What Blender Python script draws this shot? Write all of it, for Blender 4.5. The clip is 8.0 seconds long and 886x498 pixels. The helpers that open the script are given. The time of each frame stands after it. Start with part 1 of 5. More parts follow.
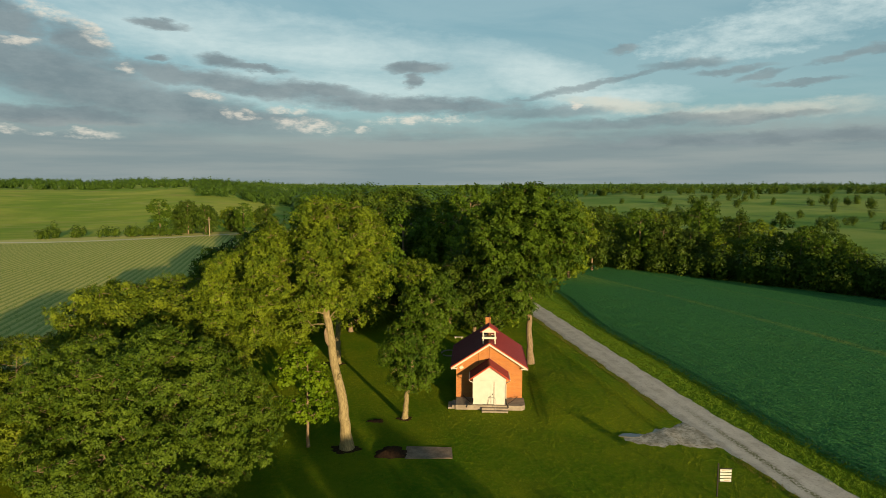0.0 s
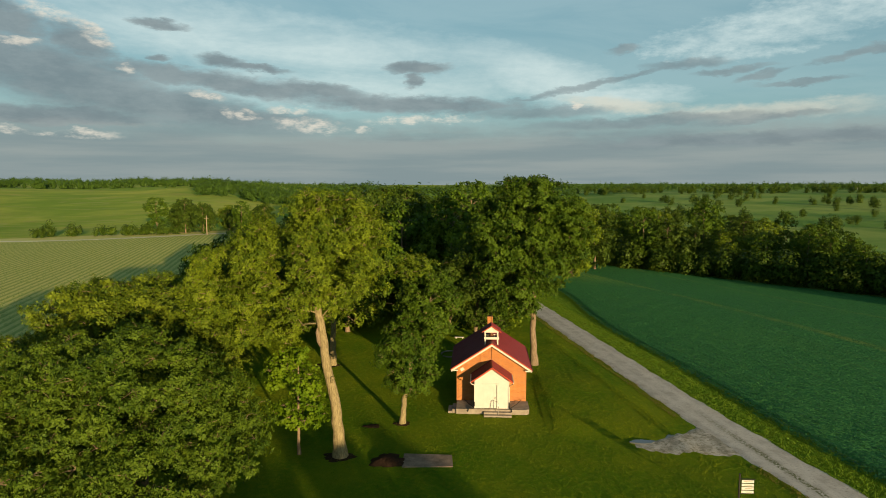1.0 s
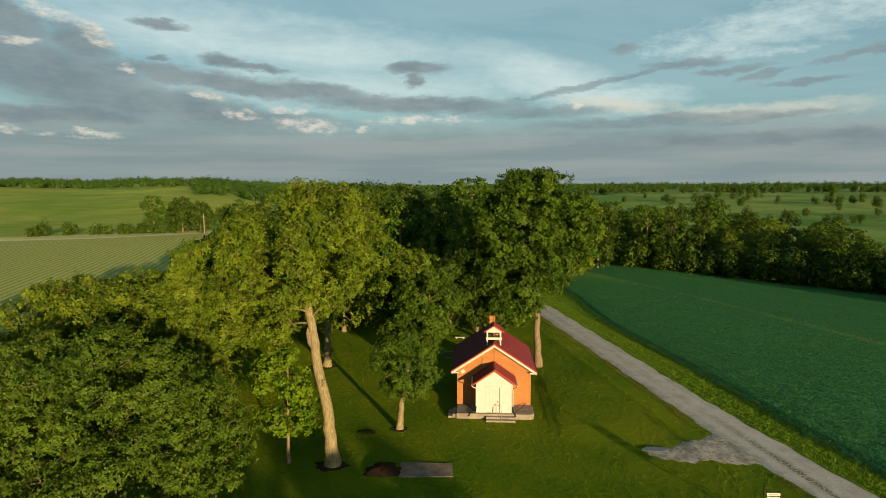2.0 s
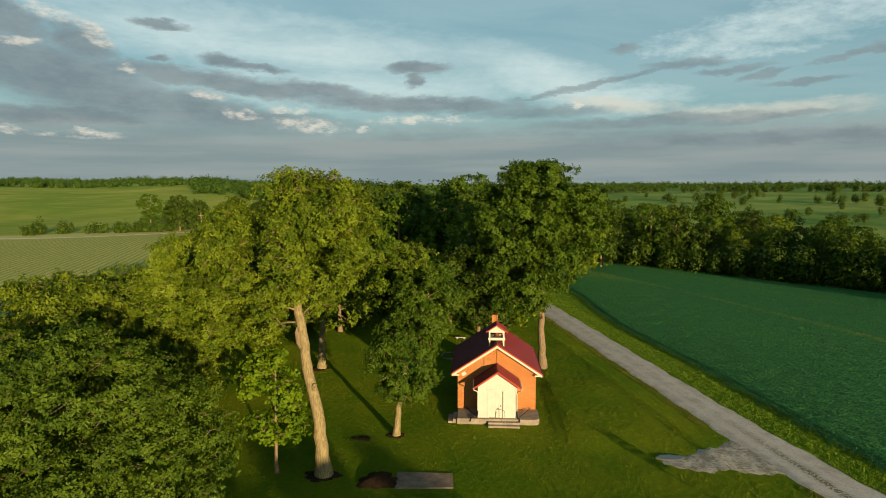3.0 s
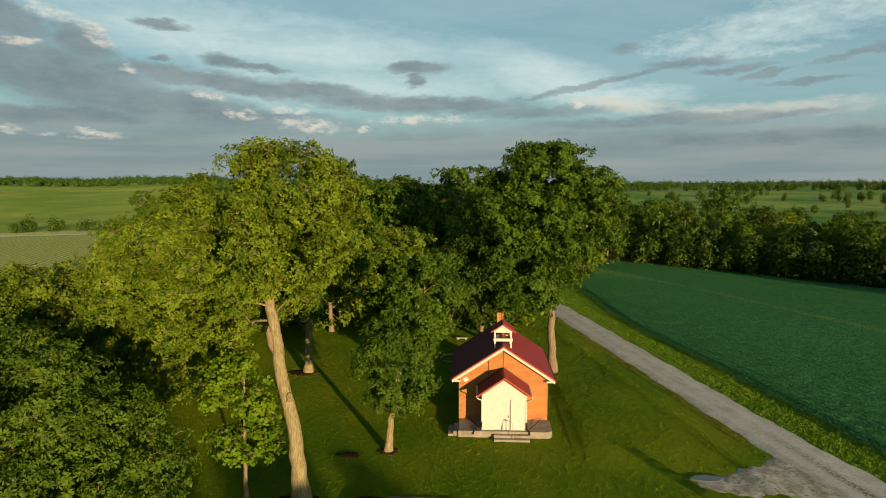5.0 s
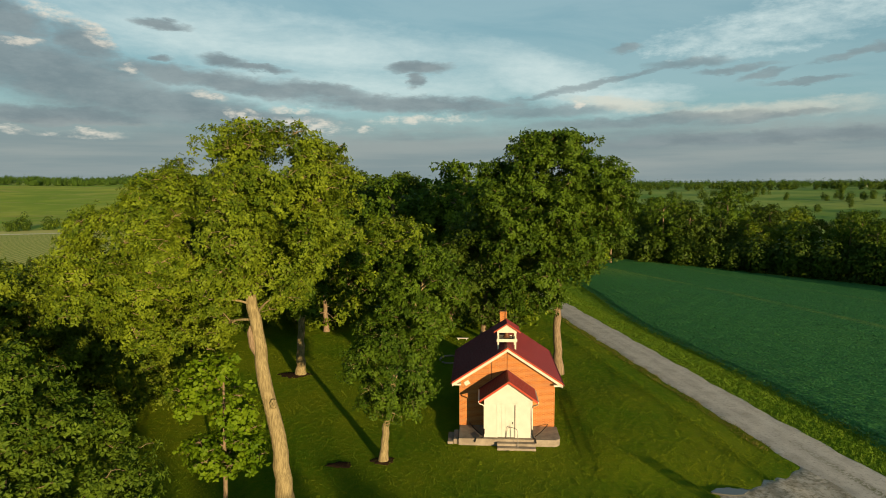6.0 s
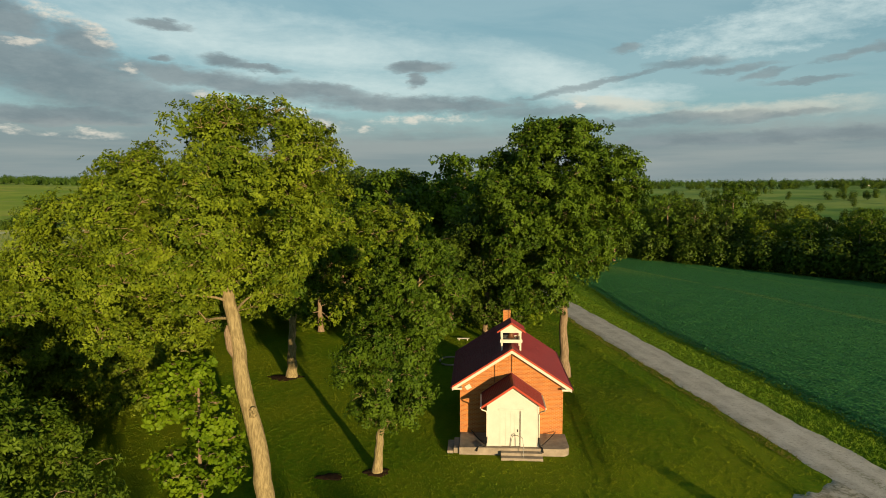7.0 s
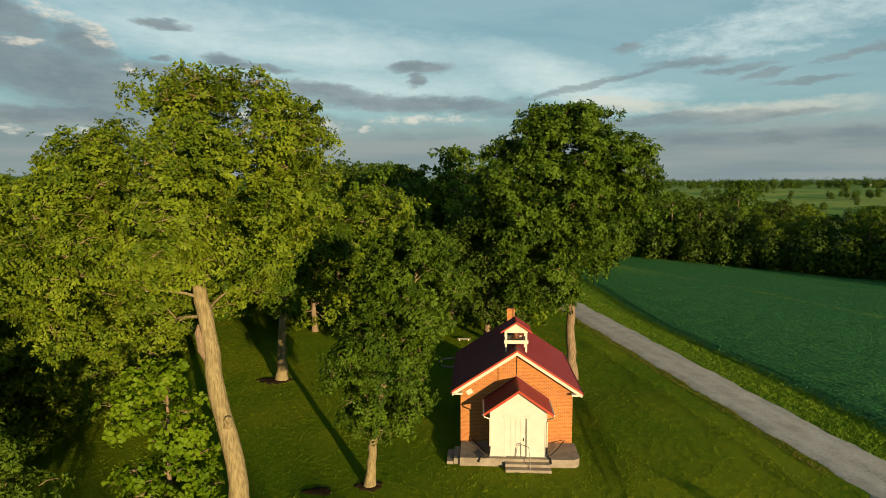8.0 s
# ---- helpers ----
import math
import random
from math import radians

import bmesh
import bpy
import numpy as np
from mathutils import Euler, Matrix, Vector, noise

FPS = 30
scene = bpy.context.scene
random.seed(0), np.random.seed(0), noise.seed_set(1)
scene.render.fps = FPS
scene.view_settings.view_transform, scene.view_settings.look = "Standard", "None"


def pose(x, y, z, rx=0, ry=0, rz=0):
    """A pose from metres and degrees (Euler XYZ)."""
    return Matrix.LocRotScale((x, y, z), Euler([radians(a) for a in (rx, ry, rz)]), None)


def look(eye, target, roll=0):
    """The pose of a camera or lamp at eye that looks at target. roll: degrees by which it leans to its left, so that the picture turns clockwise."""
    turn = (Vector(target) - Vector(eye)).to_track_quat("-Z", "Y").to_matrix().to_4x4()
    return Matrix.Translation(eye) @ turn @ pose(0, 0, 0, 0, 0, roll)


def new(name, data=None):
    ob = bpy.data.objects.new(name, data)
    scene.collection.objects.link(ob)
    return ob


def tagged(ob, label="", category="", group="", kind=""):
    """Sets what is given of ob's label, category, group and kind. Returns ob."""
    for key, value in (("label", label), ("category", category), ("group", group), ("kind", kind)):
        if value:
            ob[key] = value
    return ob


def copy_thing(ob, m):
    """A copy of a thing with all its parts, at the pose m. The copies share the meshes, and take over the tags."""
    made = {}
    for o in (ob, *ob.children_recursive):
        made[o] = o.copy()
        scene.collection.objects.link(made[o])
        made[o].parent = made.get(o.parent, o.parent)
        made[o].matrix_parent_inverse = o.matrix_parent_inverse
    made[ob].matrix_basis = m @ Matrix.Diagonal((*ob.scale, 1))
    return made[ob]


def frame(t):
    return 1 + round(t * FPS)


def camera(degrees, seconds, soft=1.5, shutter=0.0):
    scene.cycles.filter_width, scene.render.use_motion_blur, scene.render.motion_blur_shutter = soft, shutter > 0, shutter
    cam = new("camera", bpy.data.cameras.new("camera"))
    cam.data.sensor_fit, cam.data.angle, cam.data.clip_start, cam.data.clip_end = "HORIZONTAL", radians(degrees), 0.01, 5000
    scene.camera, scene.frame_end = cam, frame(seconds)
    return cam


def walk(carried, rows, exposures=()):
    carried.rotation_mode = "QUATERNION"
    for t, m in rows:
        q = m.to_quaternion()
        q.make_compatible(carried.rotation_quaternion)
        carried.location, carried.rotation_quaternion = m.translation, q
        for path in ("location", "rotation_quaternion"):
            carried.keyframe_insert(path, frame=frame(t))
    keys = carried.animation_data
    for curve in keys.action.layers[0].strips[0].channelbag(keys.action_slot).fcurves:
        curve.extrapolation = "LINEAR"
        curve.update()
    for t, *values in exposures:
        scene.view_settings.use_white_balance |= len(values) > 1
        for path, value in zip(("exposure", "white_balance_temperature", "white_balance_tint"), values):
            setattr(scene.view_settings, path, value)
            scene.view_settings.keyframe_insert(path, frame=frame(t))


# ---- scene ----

# ================= camera =================
cam = camera(71.0, 8.0, soft=0.7)
ROWS = [
    (0.0, -1.328, -58.792, 21.247, 3.066, -6.112, 0.01),
    (4.0, -1.732, -46.764, 18.327, 3.224, -6.139, 0.08),
    (8.0, -2.136, -34.736, 15.407, 3.382, -6.166, 0.15),
]
walk(cam, [(t, pose(x, y, z, 90 + pitch, roll, yaw)) for t, x, y, z, yaw, pitch, roll in ROWS])

# ================= light =================
SUN_AZ = radians(151.8)      # clockwise from +y: the sun stands behind and to the right
SUN_EL = radians(6.4)
sun_data = bpy.data.lights.new("sun", "SUN")
sun_data.energy, sun_data.angle, sun_data.color = 5.0, radians(0.6), (1.0, 0.74, 0.40)
sun_ob = new("sun", sun_data)
sun_from = Vector((math.sin(SUN_AZ) * math.cos(SUN_EL), math.cos(SUN_AZ) * math.cos(SUN_EL), math.sin(SUN_EL)))
sun_ob.matrix_world = look(sun_from * 200, (0, 0, 0))
scene.view_settings.exposure = 0.62


class Nodes:
    """Short-hand for a node tree."""

    def __init__(self, tree):
        self.t = tree
        tree.nodes.clear()

    def add(self, kind, **sets):
        n = self.t.nodes.new(kind)
        for k, v in sets.items():
            setattr(n, k, v)
        return n

    def link(self, a, b):
        self.t.links.new(a, b)

    def put(self, socket, v):
        if isinstance(v, bpy.types.NodeSocket):
            self.t.links.new(v, socket)
        else:
            socket.default_value = v

    def math(self, op, a, b=0.0, c=0.0, clamp=False):
        n = self.add("ShaderNodeMath", operation=op, use_clamp=clamp)
        for k, v in enumerate((a, b, c)):
            self.put(n.inputs[k], v)
        return n.outputs[0]

    def mix(self, f, a, b, mode="MIX"):
        n = self.add("ShaderNodeMix", data_type="RGBA", blend_type=mode)
        for k, v in ((0, f), (6, a), (7, b)):
            if k and not isinstance(v, bpy.types.NodeSocket):
                v = (*v[:3], 1.0)
            self.put(n.inputs[k], v)
        return n.outputs[2]

    def step(self, x, lo, hi, to0=0.0, to1=1.0):
        n = self.add("ShaderNodeMapRange", interpolation_type="SMOOTHSTEP")
        for k, v in enumerate((x, lo, hi, to0, to1)):
            self.put(n.inputs[k], v)
        return n.outputs[0]

    def noise(self, vec, scale, detail=4.0, rough=0.55, dist=0.0):
        n = self.add("ShaderNodeTexNoise")
        self.put(n.inputs["Vector"], vec)
        for k, v in (("Scale", scale), ("Detail", detail), ("Roughness", rough), ("Distortion", dist)):
            n.inputs[k].default_value = v
        return n.outputs[0]

    def xyz(self, vec):
        n = self.add("ShaderNodeSeparateXYZ")
        self.put(n.inputs[0], vec)
        return n.outputs

    def vec(self, x, y, z=0.0):
        n = self.add("ShaderNodeCombineXYZ")
        for k, v in enumerate((x, y, z)):
            self.put(n.inputs[k], v)
        return n.outputs[0]


# ---- sky: clear evening sky with thin cirrus, grey stratus and a few lit cumulus ----
world = bpy.data.worlds.new("evening_sky")
scene.world = world
world.use_nodes = True
W = Nodes(world.node_tree)
tc = W.add("ShaderNodeTexCoord")
gx, gy, gz = W.xyz(tc.outputs["Generated"])
az = W.math("ARCTAN2", gx, gy)
el = W.math("ARCTAN2", gz, W.math("SQRT", W.math("ADD", W.math("MULTIPLY", gx, gx), W.math("MULTIPLY", gy, gy))))
sky_tex = W.add("ShaderNodeTexSky", sky_type="NISHITA", sun_disc=False, sun_elevation=SUN_EL, sun_rotation=SUN_AZ, altitude=200.0)
sky_tex.air_density, sky_tex.dust_density, sky_tex.ozone_density = 1.0, 1.0, 2.0
clear = W.mix(1.0, sky_tex.outputs[0], (0.100, 0.120, 0.102), "MULTIPLY")
flat = W.vec(az, W.math("MULTIPLY", el, 2.6), 0.0)


def shift(scale, detail, seed):
    n = W.add("ShaderNodeTexNoise")
    W.link(W.vec(W.math("ADD", az, seed), W.math("MULTIPLY", el, 2.6), seed), n.inputs["Vector"])
    n.inputs["Scale"].default_value, n.inputs["Detail"].default_value, n.inputs["Roughness"].default_value = scale, detail, 0.62
    s = W.add("ShaderNodeSeparateColor")
    W.link(n.outputs[1], s.inputs[0])
    return W.math("SUBTRACT", s.outputs[0], 0.5), W.math("SUBTRACT", s.outputs[1], 0.5)


a1, e1 = shift(6.0, 2.0, 2.0)
a2, e2 = shift(22.0, 7.0, 5.0)
a3, e3 = shift(70.0, 6.0, 9.0)
wob = W.noise(flat, 9.0, 8.0, 0.65)
wob2 = W.noise(W.vec(W.math("ADD", az, 7.0), W.math("MULTIPLY", el, 2.4), 3.0), 34.0, 8.0, 0.65)
lump = W.math("SUBTRACT", W.math("ADD", W.math("MULTIPLY", wob, 0.9), W.math("MULTIPLY", wob2, 1.1)), 1.0)
azw = W.math("ADD", az, W.math("ADD", W.math("MULTIPLY", a1, 0.05), W.math("ADD", W.math("MULTIPLY", a2, 0.045), W.math("MULTIPLY", a3, 0.012))))
elw = W.math("ADD", el, W.math("ADD", W.math("MULTIPLY", e1, 0.014), W.math("ADD", W.math("MULTIPLY", e2, 0.022), W.math("MULTIPLY", e3, 0.006))))


def ellipse(a, e, ra, re, slant=0.0, rough=1.0):
    """How deep a direction lies in a cloud: azimuth, elevation, half sizes, rise per azimuth."""
    da = W.math("SUBTRACT", azw, a)
    de = W.math("SUBTRACT", W.math("SUBTRACT", elw, e), W.math("MULTIPLY", da, slant))
    p = W.math("POWER", W.math("ABSOLUTE", W.math("DIVIDE", da, ra)), 2.0)
    q = W.math("POWER", W.math("ABSOLUTE", W.math("DIVIDE", de, re)), 2.0)
    return W.math("ADD", W.math("SUBTRACT", 1.0, W.math("ADD", p, q)), W.math("MULTIPLY", lump, rough * 2.0))


def union(cells, lo=0.0, hi=0.5):
    out = cells[0]
    for c in cells[1:]:
        out = W.math("MAXIMUM", out, c)
    return W.step(out, lo, hi)


overhead = W.step(el, 0.35, 0.9, 1.0, 0.15)
clear = W.mix(W.math("MULTIPLY", overhead, 0.55), clear, (0.170, 0.372, 0.470))
# thin white veil
veil_n = W.noise(W.vec(W.math("ADD", W.math("MULTIPLY", az, 1.1), W.math("MULTIPLY", el, 1.6)), W.math("MULTIPLY", el, 5.0), 1.0), 3.2, 8.0, 0.62, 0.5)
veil = W.math("MULTIPLY", W.step(veil_n, 0.26, 0.62, 0.50, 1.0), W.math("MAXIMUM", union([ellipse(-0.30, 0.205, 0.44, 0.060, -0.08, 0.3), ellipse(0.10, 0.160, 0.20, 0.050, -0.30, 0.3), ellipse(-0.22, 0.145, 0.34, 0.040, 0.0, 0.3),
                                                                            ellipse(0.22, 0.128, 0.14, 0.022, 0.0, 0.4), ellipse(0.46, 0.215, 0.24, 0.040, 0.10, 1.0)], -0.6, 1.9), W.math("MULTIPLY", overhead, 0.22)))
tone = W.mix(W.math("MULTIPLY", veil, 0.95), clear, (0.710, 0.820, 0.790))
warm = union([ellipse(0.41, 0.100, 0.15, 0.015, 0.02, 0.5), ellipse(0.22, 0.118, 0.10, 0.012, -0.1, 0.5), ellipse(-0.58, 0.080, 0.12, 0.006, 0.0, 0.5)], -0.3, 1.2)
tone = W.mix(W.math("MULTIPLY", warm, 0.8), tone, (0.640, 0.640, 0.540))
# haze and grey layer above the horizon
low = W.step(W.math("ADD", elw, W.math("MULTIPLY", lump, 0.02)), 0.118, 0.055)
streak = W.noise(W.vec(az, W.math("MULTIPLY", el, 14.0), 4.0), 3.0, 6.0, 0.55)
mist = W.mix(W.step(streak, 0.36, 0.66), (0.215, 0.275, 0.286), (0.288, 0.332, 0.326))
tone = W.mix(W.math("MULTIPLY", low, 0.93), tone, mist)
# grey stratus, the long slanting streak and small grey clouds
grey = union([ellipse(-0.60, 0.142, 0.20, 0.046, -0.24, 0.4), ellipse(-0.52, 0.118, 0.26, 0.030, -0.12, 0.4), ellipse(-0.40, 0.148, 0.22, 0.014, -0.11, 0.5), ellipse(-0.46, 0.108, 0.24, 0.017, -0.06, 0.5),
              ellipse(-0.11, 0.122, 0.20, 0.013, -0.03, 0.5), ellipse(-0.25, 0.140, 0.09, 0.012, -0.1, 0.5), ellipse(-0.67, 0.212, 0.07, 0.026, -0.2, 0.6), ellipse(-0.575, 0.188, 0.045, 0.026, -0.2, 0.6),
              ellipse(-0.468, 0.223, 0.040, 0.0065, -0.05, 0.35), ellipse(-0.474, 0.177, 0.018, 0.005, 0.0, 0.3), ellipse(-0.390, 0.177, 0.034, 0.011, -0.1, 0.45), ellipse(-0.345, 0.169, 0.060, 0.006, -0.08, 0.35),
              ellipse(-0.093, 0.174, 0.050, 0.010, 0.06, 0.45), ellipse(-0.095, 0.156, 0.014, 0.010, 0.3, 0.4),
              ellipse(-0.62, 0.090, 0.20, 0.016, 0.0, 0.5)], -0.6, 0.9)
thin = union([ellipse(0.165, 0.1455, 0.150, 0.0048, 0.183, 0.35), ellipse(0.315, 0.171, 0.055, 0.0075, 0.03, 0.3), ellipse(0.370, 0.158, 0.048, 0.0050, 0.08, 0.3), ellipse(0.412, 0.149, 0.034, 0.0055, 0.15, 0.3),
              ellipse(0.461, 0.137, 0.055, 0.0038, 0.02, 0.3), ellipse(0.525, 0.168, 0.060, 0.0055, 0.15, 0.3), ellipse(0.222, 0.198, 0.024, 0.006, 0.05, 0.3),
              ellipse(0.100, 0.109, 0.11, 0.009, 0.03, 0.45), ellipse(0.270, 0.092, 0.18, 0.009, 0.03, 0.45), ellipse(0.415, 0.0905, 0.085, 0.006, 0.08, 0.35), ellipse(0.440, 0.062, 0.26, 0.010, 0.02, 0.45)], -0.7, 1.0)
grey = W.math("MAXIMUM", grey, W.math("MULTIPLY", thin, 0.78))
shade = W.mix(W.step(wob, 0.35, 0.65), (0.172, 0.220, 0.240), (0.250, 0.302, 0.314))
tone = W.mix(W.math("MULTIPLY", grey, 0.88), tone, shade)
# cream tops of cumulus, lit by the low sun
cream = union([ellipse(-0.605, 0.222, 0.034, 0.012, -0.1, 0.6), ellipse(-0.555, 0.203, 0.026, 0.012, -0.5, 0.6), ellipse(-0.518, 0.158, 0.011, 0.010, 0.0, 0.4), ellipse(-0.410, 0.125, 0.030, 0.007, -0.1, 0.5),
               ellipse(-0.388, 0.105, 0.012, 0.008, 0.0, 0.5), ellipse(-0.360, 0.104, 0.020, 0.009, 0.0, 0.5), ellipse(-0.270, 0.090, 0.060, 0.011, -0.05, 0.7), ellipse(-0.182, 0.085, 0.016, 0.006, 0.0, 0.4),
               ellipse(-0.290, 0.113, 0.035, 0.006, 0.0, 0.5), ellipse(-0.090, 0.099, 0.100, 0.008, 0.02, 0.6), ellipse(-0.660, 0.068, 0.030, 0.006, -0.1, 0.4), ellipse(-0.580, 0.065, 0.050, 0.006, 0.0, 0.6),
               ellipse(-0.640, 0.182, 0.022, 0.006, 0.0, 0.4), ellipse(0.153, 0.119, 0.007, 0.006, 0.0, 0.2)], -0.4, 1.1)
puff = W.step(wob2, 0.36, 0.64)
tone = W.mix(W.math("MULTIPLY", W.math("MULTIPLY", cream, puff), 0.78), tone, (0.76, 0.71, 0.60))
bg = W.add("ShaderNodeBackground")
bg.inputs[1].default_value = 0.69
W.link(tone, bg.inputs[0])
wo = W.add("ShaderNodeOutputWorld")
W.link(bg.outputs[0], wo.inputs[0])


# ================= materials =================
def material(name, build):
    m = bpy.data.materials.new(name)
    m.use_nodes = True
    n = Nodes(m.node_tree)
    n.coord = n.add("ShaderNodeTexCoord").outputs["Object"]
    n.place = n.add("ShaderNodeNewGeometry").outputs["Position"]
    n.out = n.add("ShaderNodeOutputMaterial")
    build(n)
    return m


def surface(n, colour, rough=0.8, metal=0.0, bump=None, height=0.02, strength=1.0, spec=0.3):
    b = n.add("ShaderNodeBsdfPrincipled")
    n.put(b.inputs["Base Color"], colour if isinstance(colour, bpy.types.NodeSocket) else (*colour, 1.0))
    n.put(b.inputs["Roughness"], rough)
    b.inputs["Metallic"].default_value = metal
    b.inputs["Specular IOR Level"].default_value = spec
    if bump is not None:
        k = n.add("ShaderNodeBump")
        k.inputs["Strength"].default_value, k.inputs["Distance"].default_value = strength, height
        n.put(k.inputs["Height"], bump)
        n.link(k.outputs[0], b.inputs["Normal"])
    n.link(b.outputs[0], n.out.inputs[0])
    return b


def plain(name, c, rough=0.7, metal=0.0, scale=6.0, vary=0.25, height=0.004, spec=0.3):
    """A paint, wood, stone or metal with two scales of unevenness."""
    def build(n):
        a, b = n.noise(n.place, scale, 5.0), n.noise(n.place, scale * 9.0, 3.0)
        f = n.math("ADD", n.math("MULTIPLY", a, 0.65), n.math("MULTIPLY", b, 0.35))
        col = n.mix(n.step(f, 0.3, 0.7), [v * (1 - vary) for v in c], [min(1.0, v * (1 + vary * 0.6)) for v in c])
        surface(n, col, n.step(a, 0.3, 0.7, rough - 0.08, rough + 0.08), metal, b, height, 0.6, spec)
    return material(name, build)


def leaves(name, c1, c2, glow=0.27):
    """Leaf: each blade its own tint, and light passing through."""
    def build(n):
        r = n.add("ShaderNodeNewGeometry").outputs["Random Per Island"]
        big = n.noise(n.place, 0.55, 3.0, 0.6)
        col = n.mix(n.math("ADD", n.math("MULTIPLY", r, 0.5), n.math("MULTIPLY", n.step(big, 0.38, 0.62), 0.5)), c1, c2)
        d = n.add("ShaderNodeBsdfPrincipled")
        n.link(col, d.inputs["Base Color"])
        d.inputs["Roughness"].default_value, d.inputs["Specular IOR Level"].default_value = 0.5, 0.10
        t = n.add("ShaderNodeBsdfTranslucent")
        n.link(n.mix(1.0, col, (1.3, 1.25, 0.5), "MULTIPLY"), t.inputs[0])
        m = n.add("ShaderNodeMixShader")
        m.inputs[0].default_value = glow
        n.link(d.outputs[0], m.inputs[1]), n.link(t.outputs[0], m.inputs[2]), n.link(m.outputs[0], n.out.inputs[0])
    return material(name, build)


def bark(name, c1, c2):
    def build(n):
        x, y, z = n.xyz(n.place)
        v = n.vec(x, y, n.math("MULTIPLY", z, 0.18))
        a, b = n.noise(v, 14.0, 6.0, 0.65), n.noise(n.place, 1.1, 3.0)
        surface(n, n.mix(n.math("ADD", n.math("MULTIPLY", n.step(a, 0.3, 0.7), 0.7), n.math("MULTIPLY", b, 0.3)), c1, c2), 0.9, 0.0, a, 0.05, 1.0, 0.1)
    return material(name, build)


def build_brick(n):
    x, y, z = n.xyz(n.place)
    t = n.add("ShaderNodeTexBrick", offset=0.5)
    n.link(n.vec(n.math("ADD", x, y), z), t.inputs["Vector"])
    t.inputs["Color1"].default_value, t.inputs["Color2"].default_value = (0.47, 0.155, 0.028, 1), (0.27, 0.066, 0.014, 1)
    t.inputs["Mortar"].default_value = (0.50, 0.30, 0.13, 1)
    for k, v in (("Scale", 1.0), ("Mortar Size", 0.012), ("Mortar Smooth", 0.2), ("Bias", -0.2), ("Brick Width", 0.235), ("Row Height", 0.082)):
        t.inputs[k].default_value = v
    stain = n.noise(n.place, 0.8, 4.0)
    fine = n.noise(n.place, 40.0, 3.0)
    col = n.mix(n.step(stain, 0.35, 0.75, 0.0, 0.45), t.outputs[0], (0.36, 0.13, 0.06))
    col = n.mix(n.math("MULTIPLY", fine, 0.25), col, (0.60, 0.30, 0.12))
    surface(n, col, 0.88, 0.0, n.math("ADD", n.math("MULTIPLY", t.outputs[1], -1.0), n.math("MULTIPLY", fine, 0.4)), 0.012, 0.8, 0.15)


def build_roof(n):
    a, b = n.noise(n.place, 1.3, 5.0), n.noise(n.place, 22.0, 3.0)
    col = n.mix(n.step(a, 0.3, 0.7), (0.120, 0.012, 0.016), (0.165, 0.020, 0.024))
    surface(n, n.mix(n.math("MULTIPLY", b, 0.2), col, (0.20, 0.05, 0.05)), n.step(b, 0.3, 0.7, 0.48, 0.62), 0.0, a, 0.006, 0.4, 0.3)


def build_concrete(n):
    a, b = n.noise(n.place, 1.4, 6.0, 0.65), n.noise(n.place, 30.0, 3.0)
    col = n.mix(n.step(a, 0.3, 0.7), (0.16, 0.13, 0.10), (0.32, 0.27, 0.21))
    surface(n, n.mix(n.math("MULTIPLY", b, 0.4), col, (0.40, 0.34, 0.27)), 0.9, 0.0, b, 0.008, 0.7, 0.15)


def grass(n, y1, y2, y3, tall, spread):
    """Mown or rough grass: blades as steep relief, patches, and dry spots."""
    x, y, z = n.xyz(n.place)
    blade = n.noise(n.place, 15.0, 3.0, 0.7)
    tuft = n.noise(n.place, 2.6, 4.0, 0.6)
    patch = n.noise(n.place, spread, 4.0, 0.6)
    col = n.mix(n.step(patch, 0.32, 0.68), y1, y2)
    col = n.mix(n.step(tuft, 0.42, 0.75, 0.0, 0.6), col, y3)
    col = n.mix(n.step(blade, 0.25, 0.6, 0.35, 0.0), col, (0.02, 0.03, 0.006))
    return col, n.math("ADD", n.math("MULTIPLY", blade, tall), n.math("MULTIPLY", tuft, 0.25))


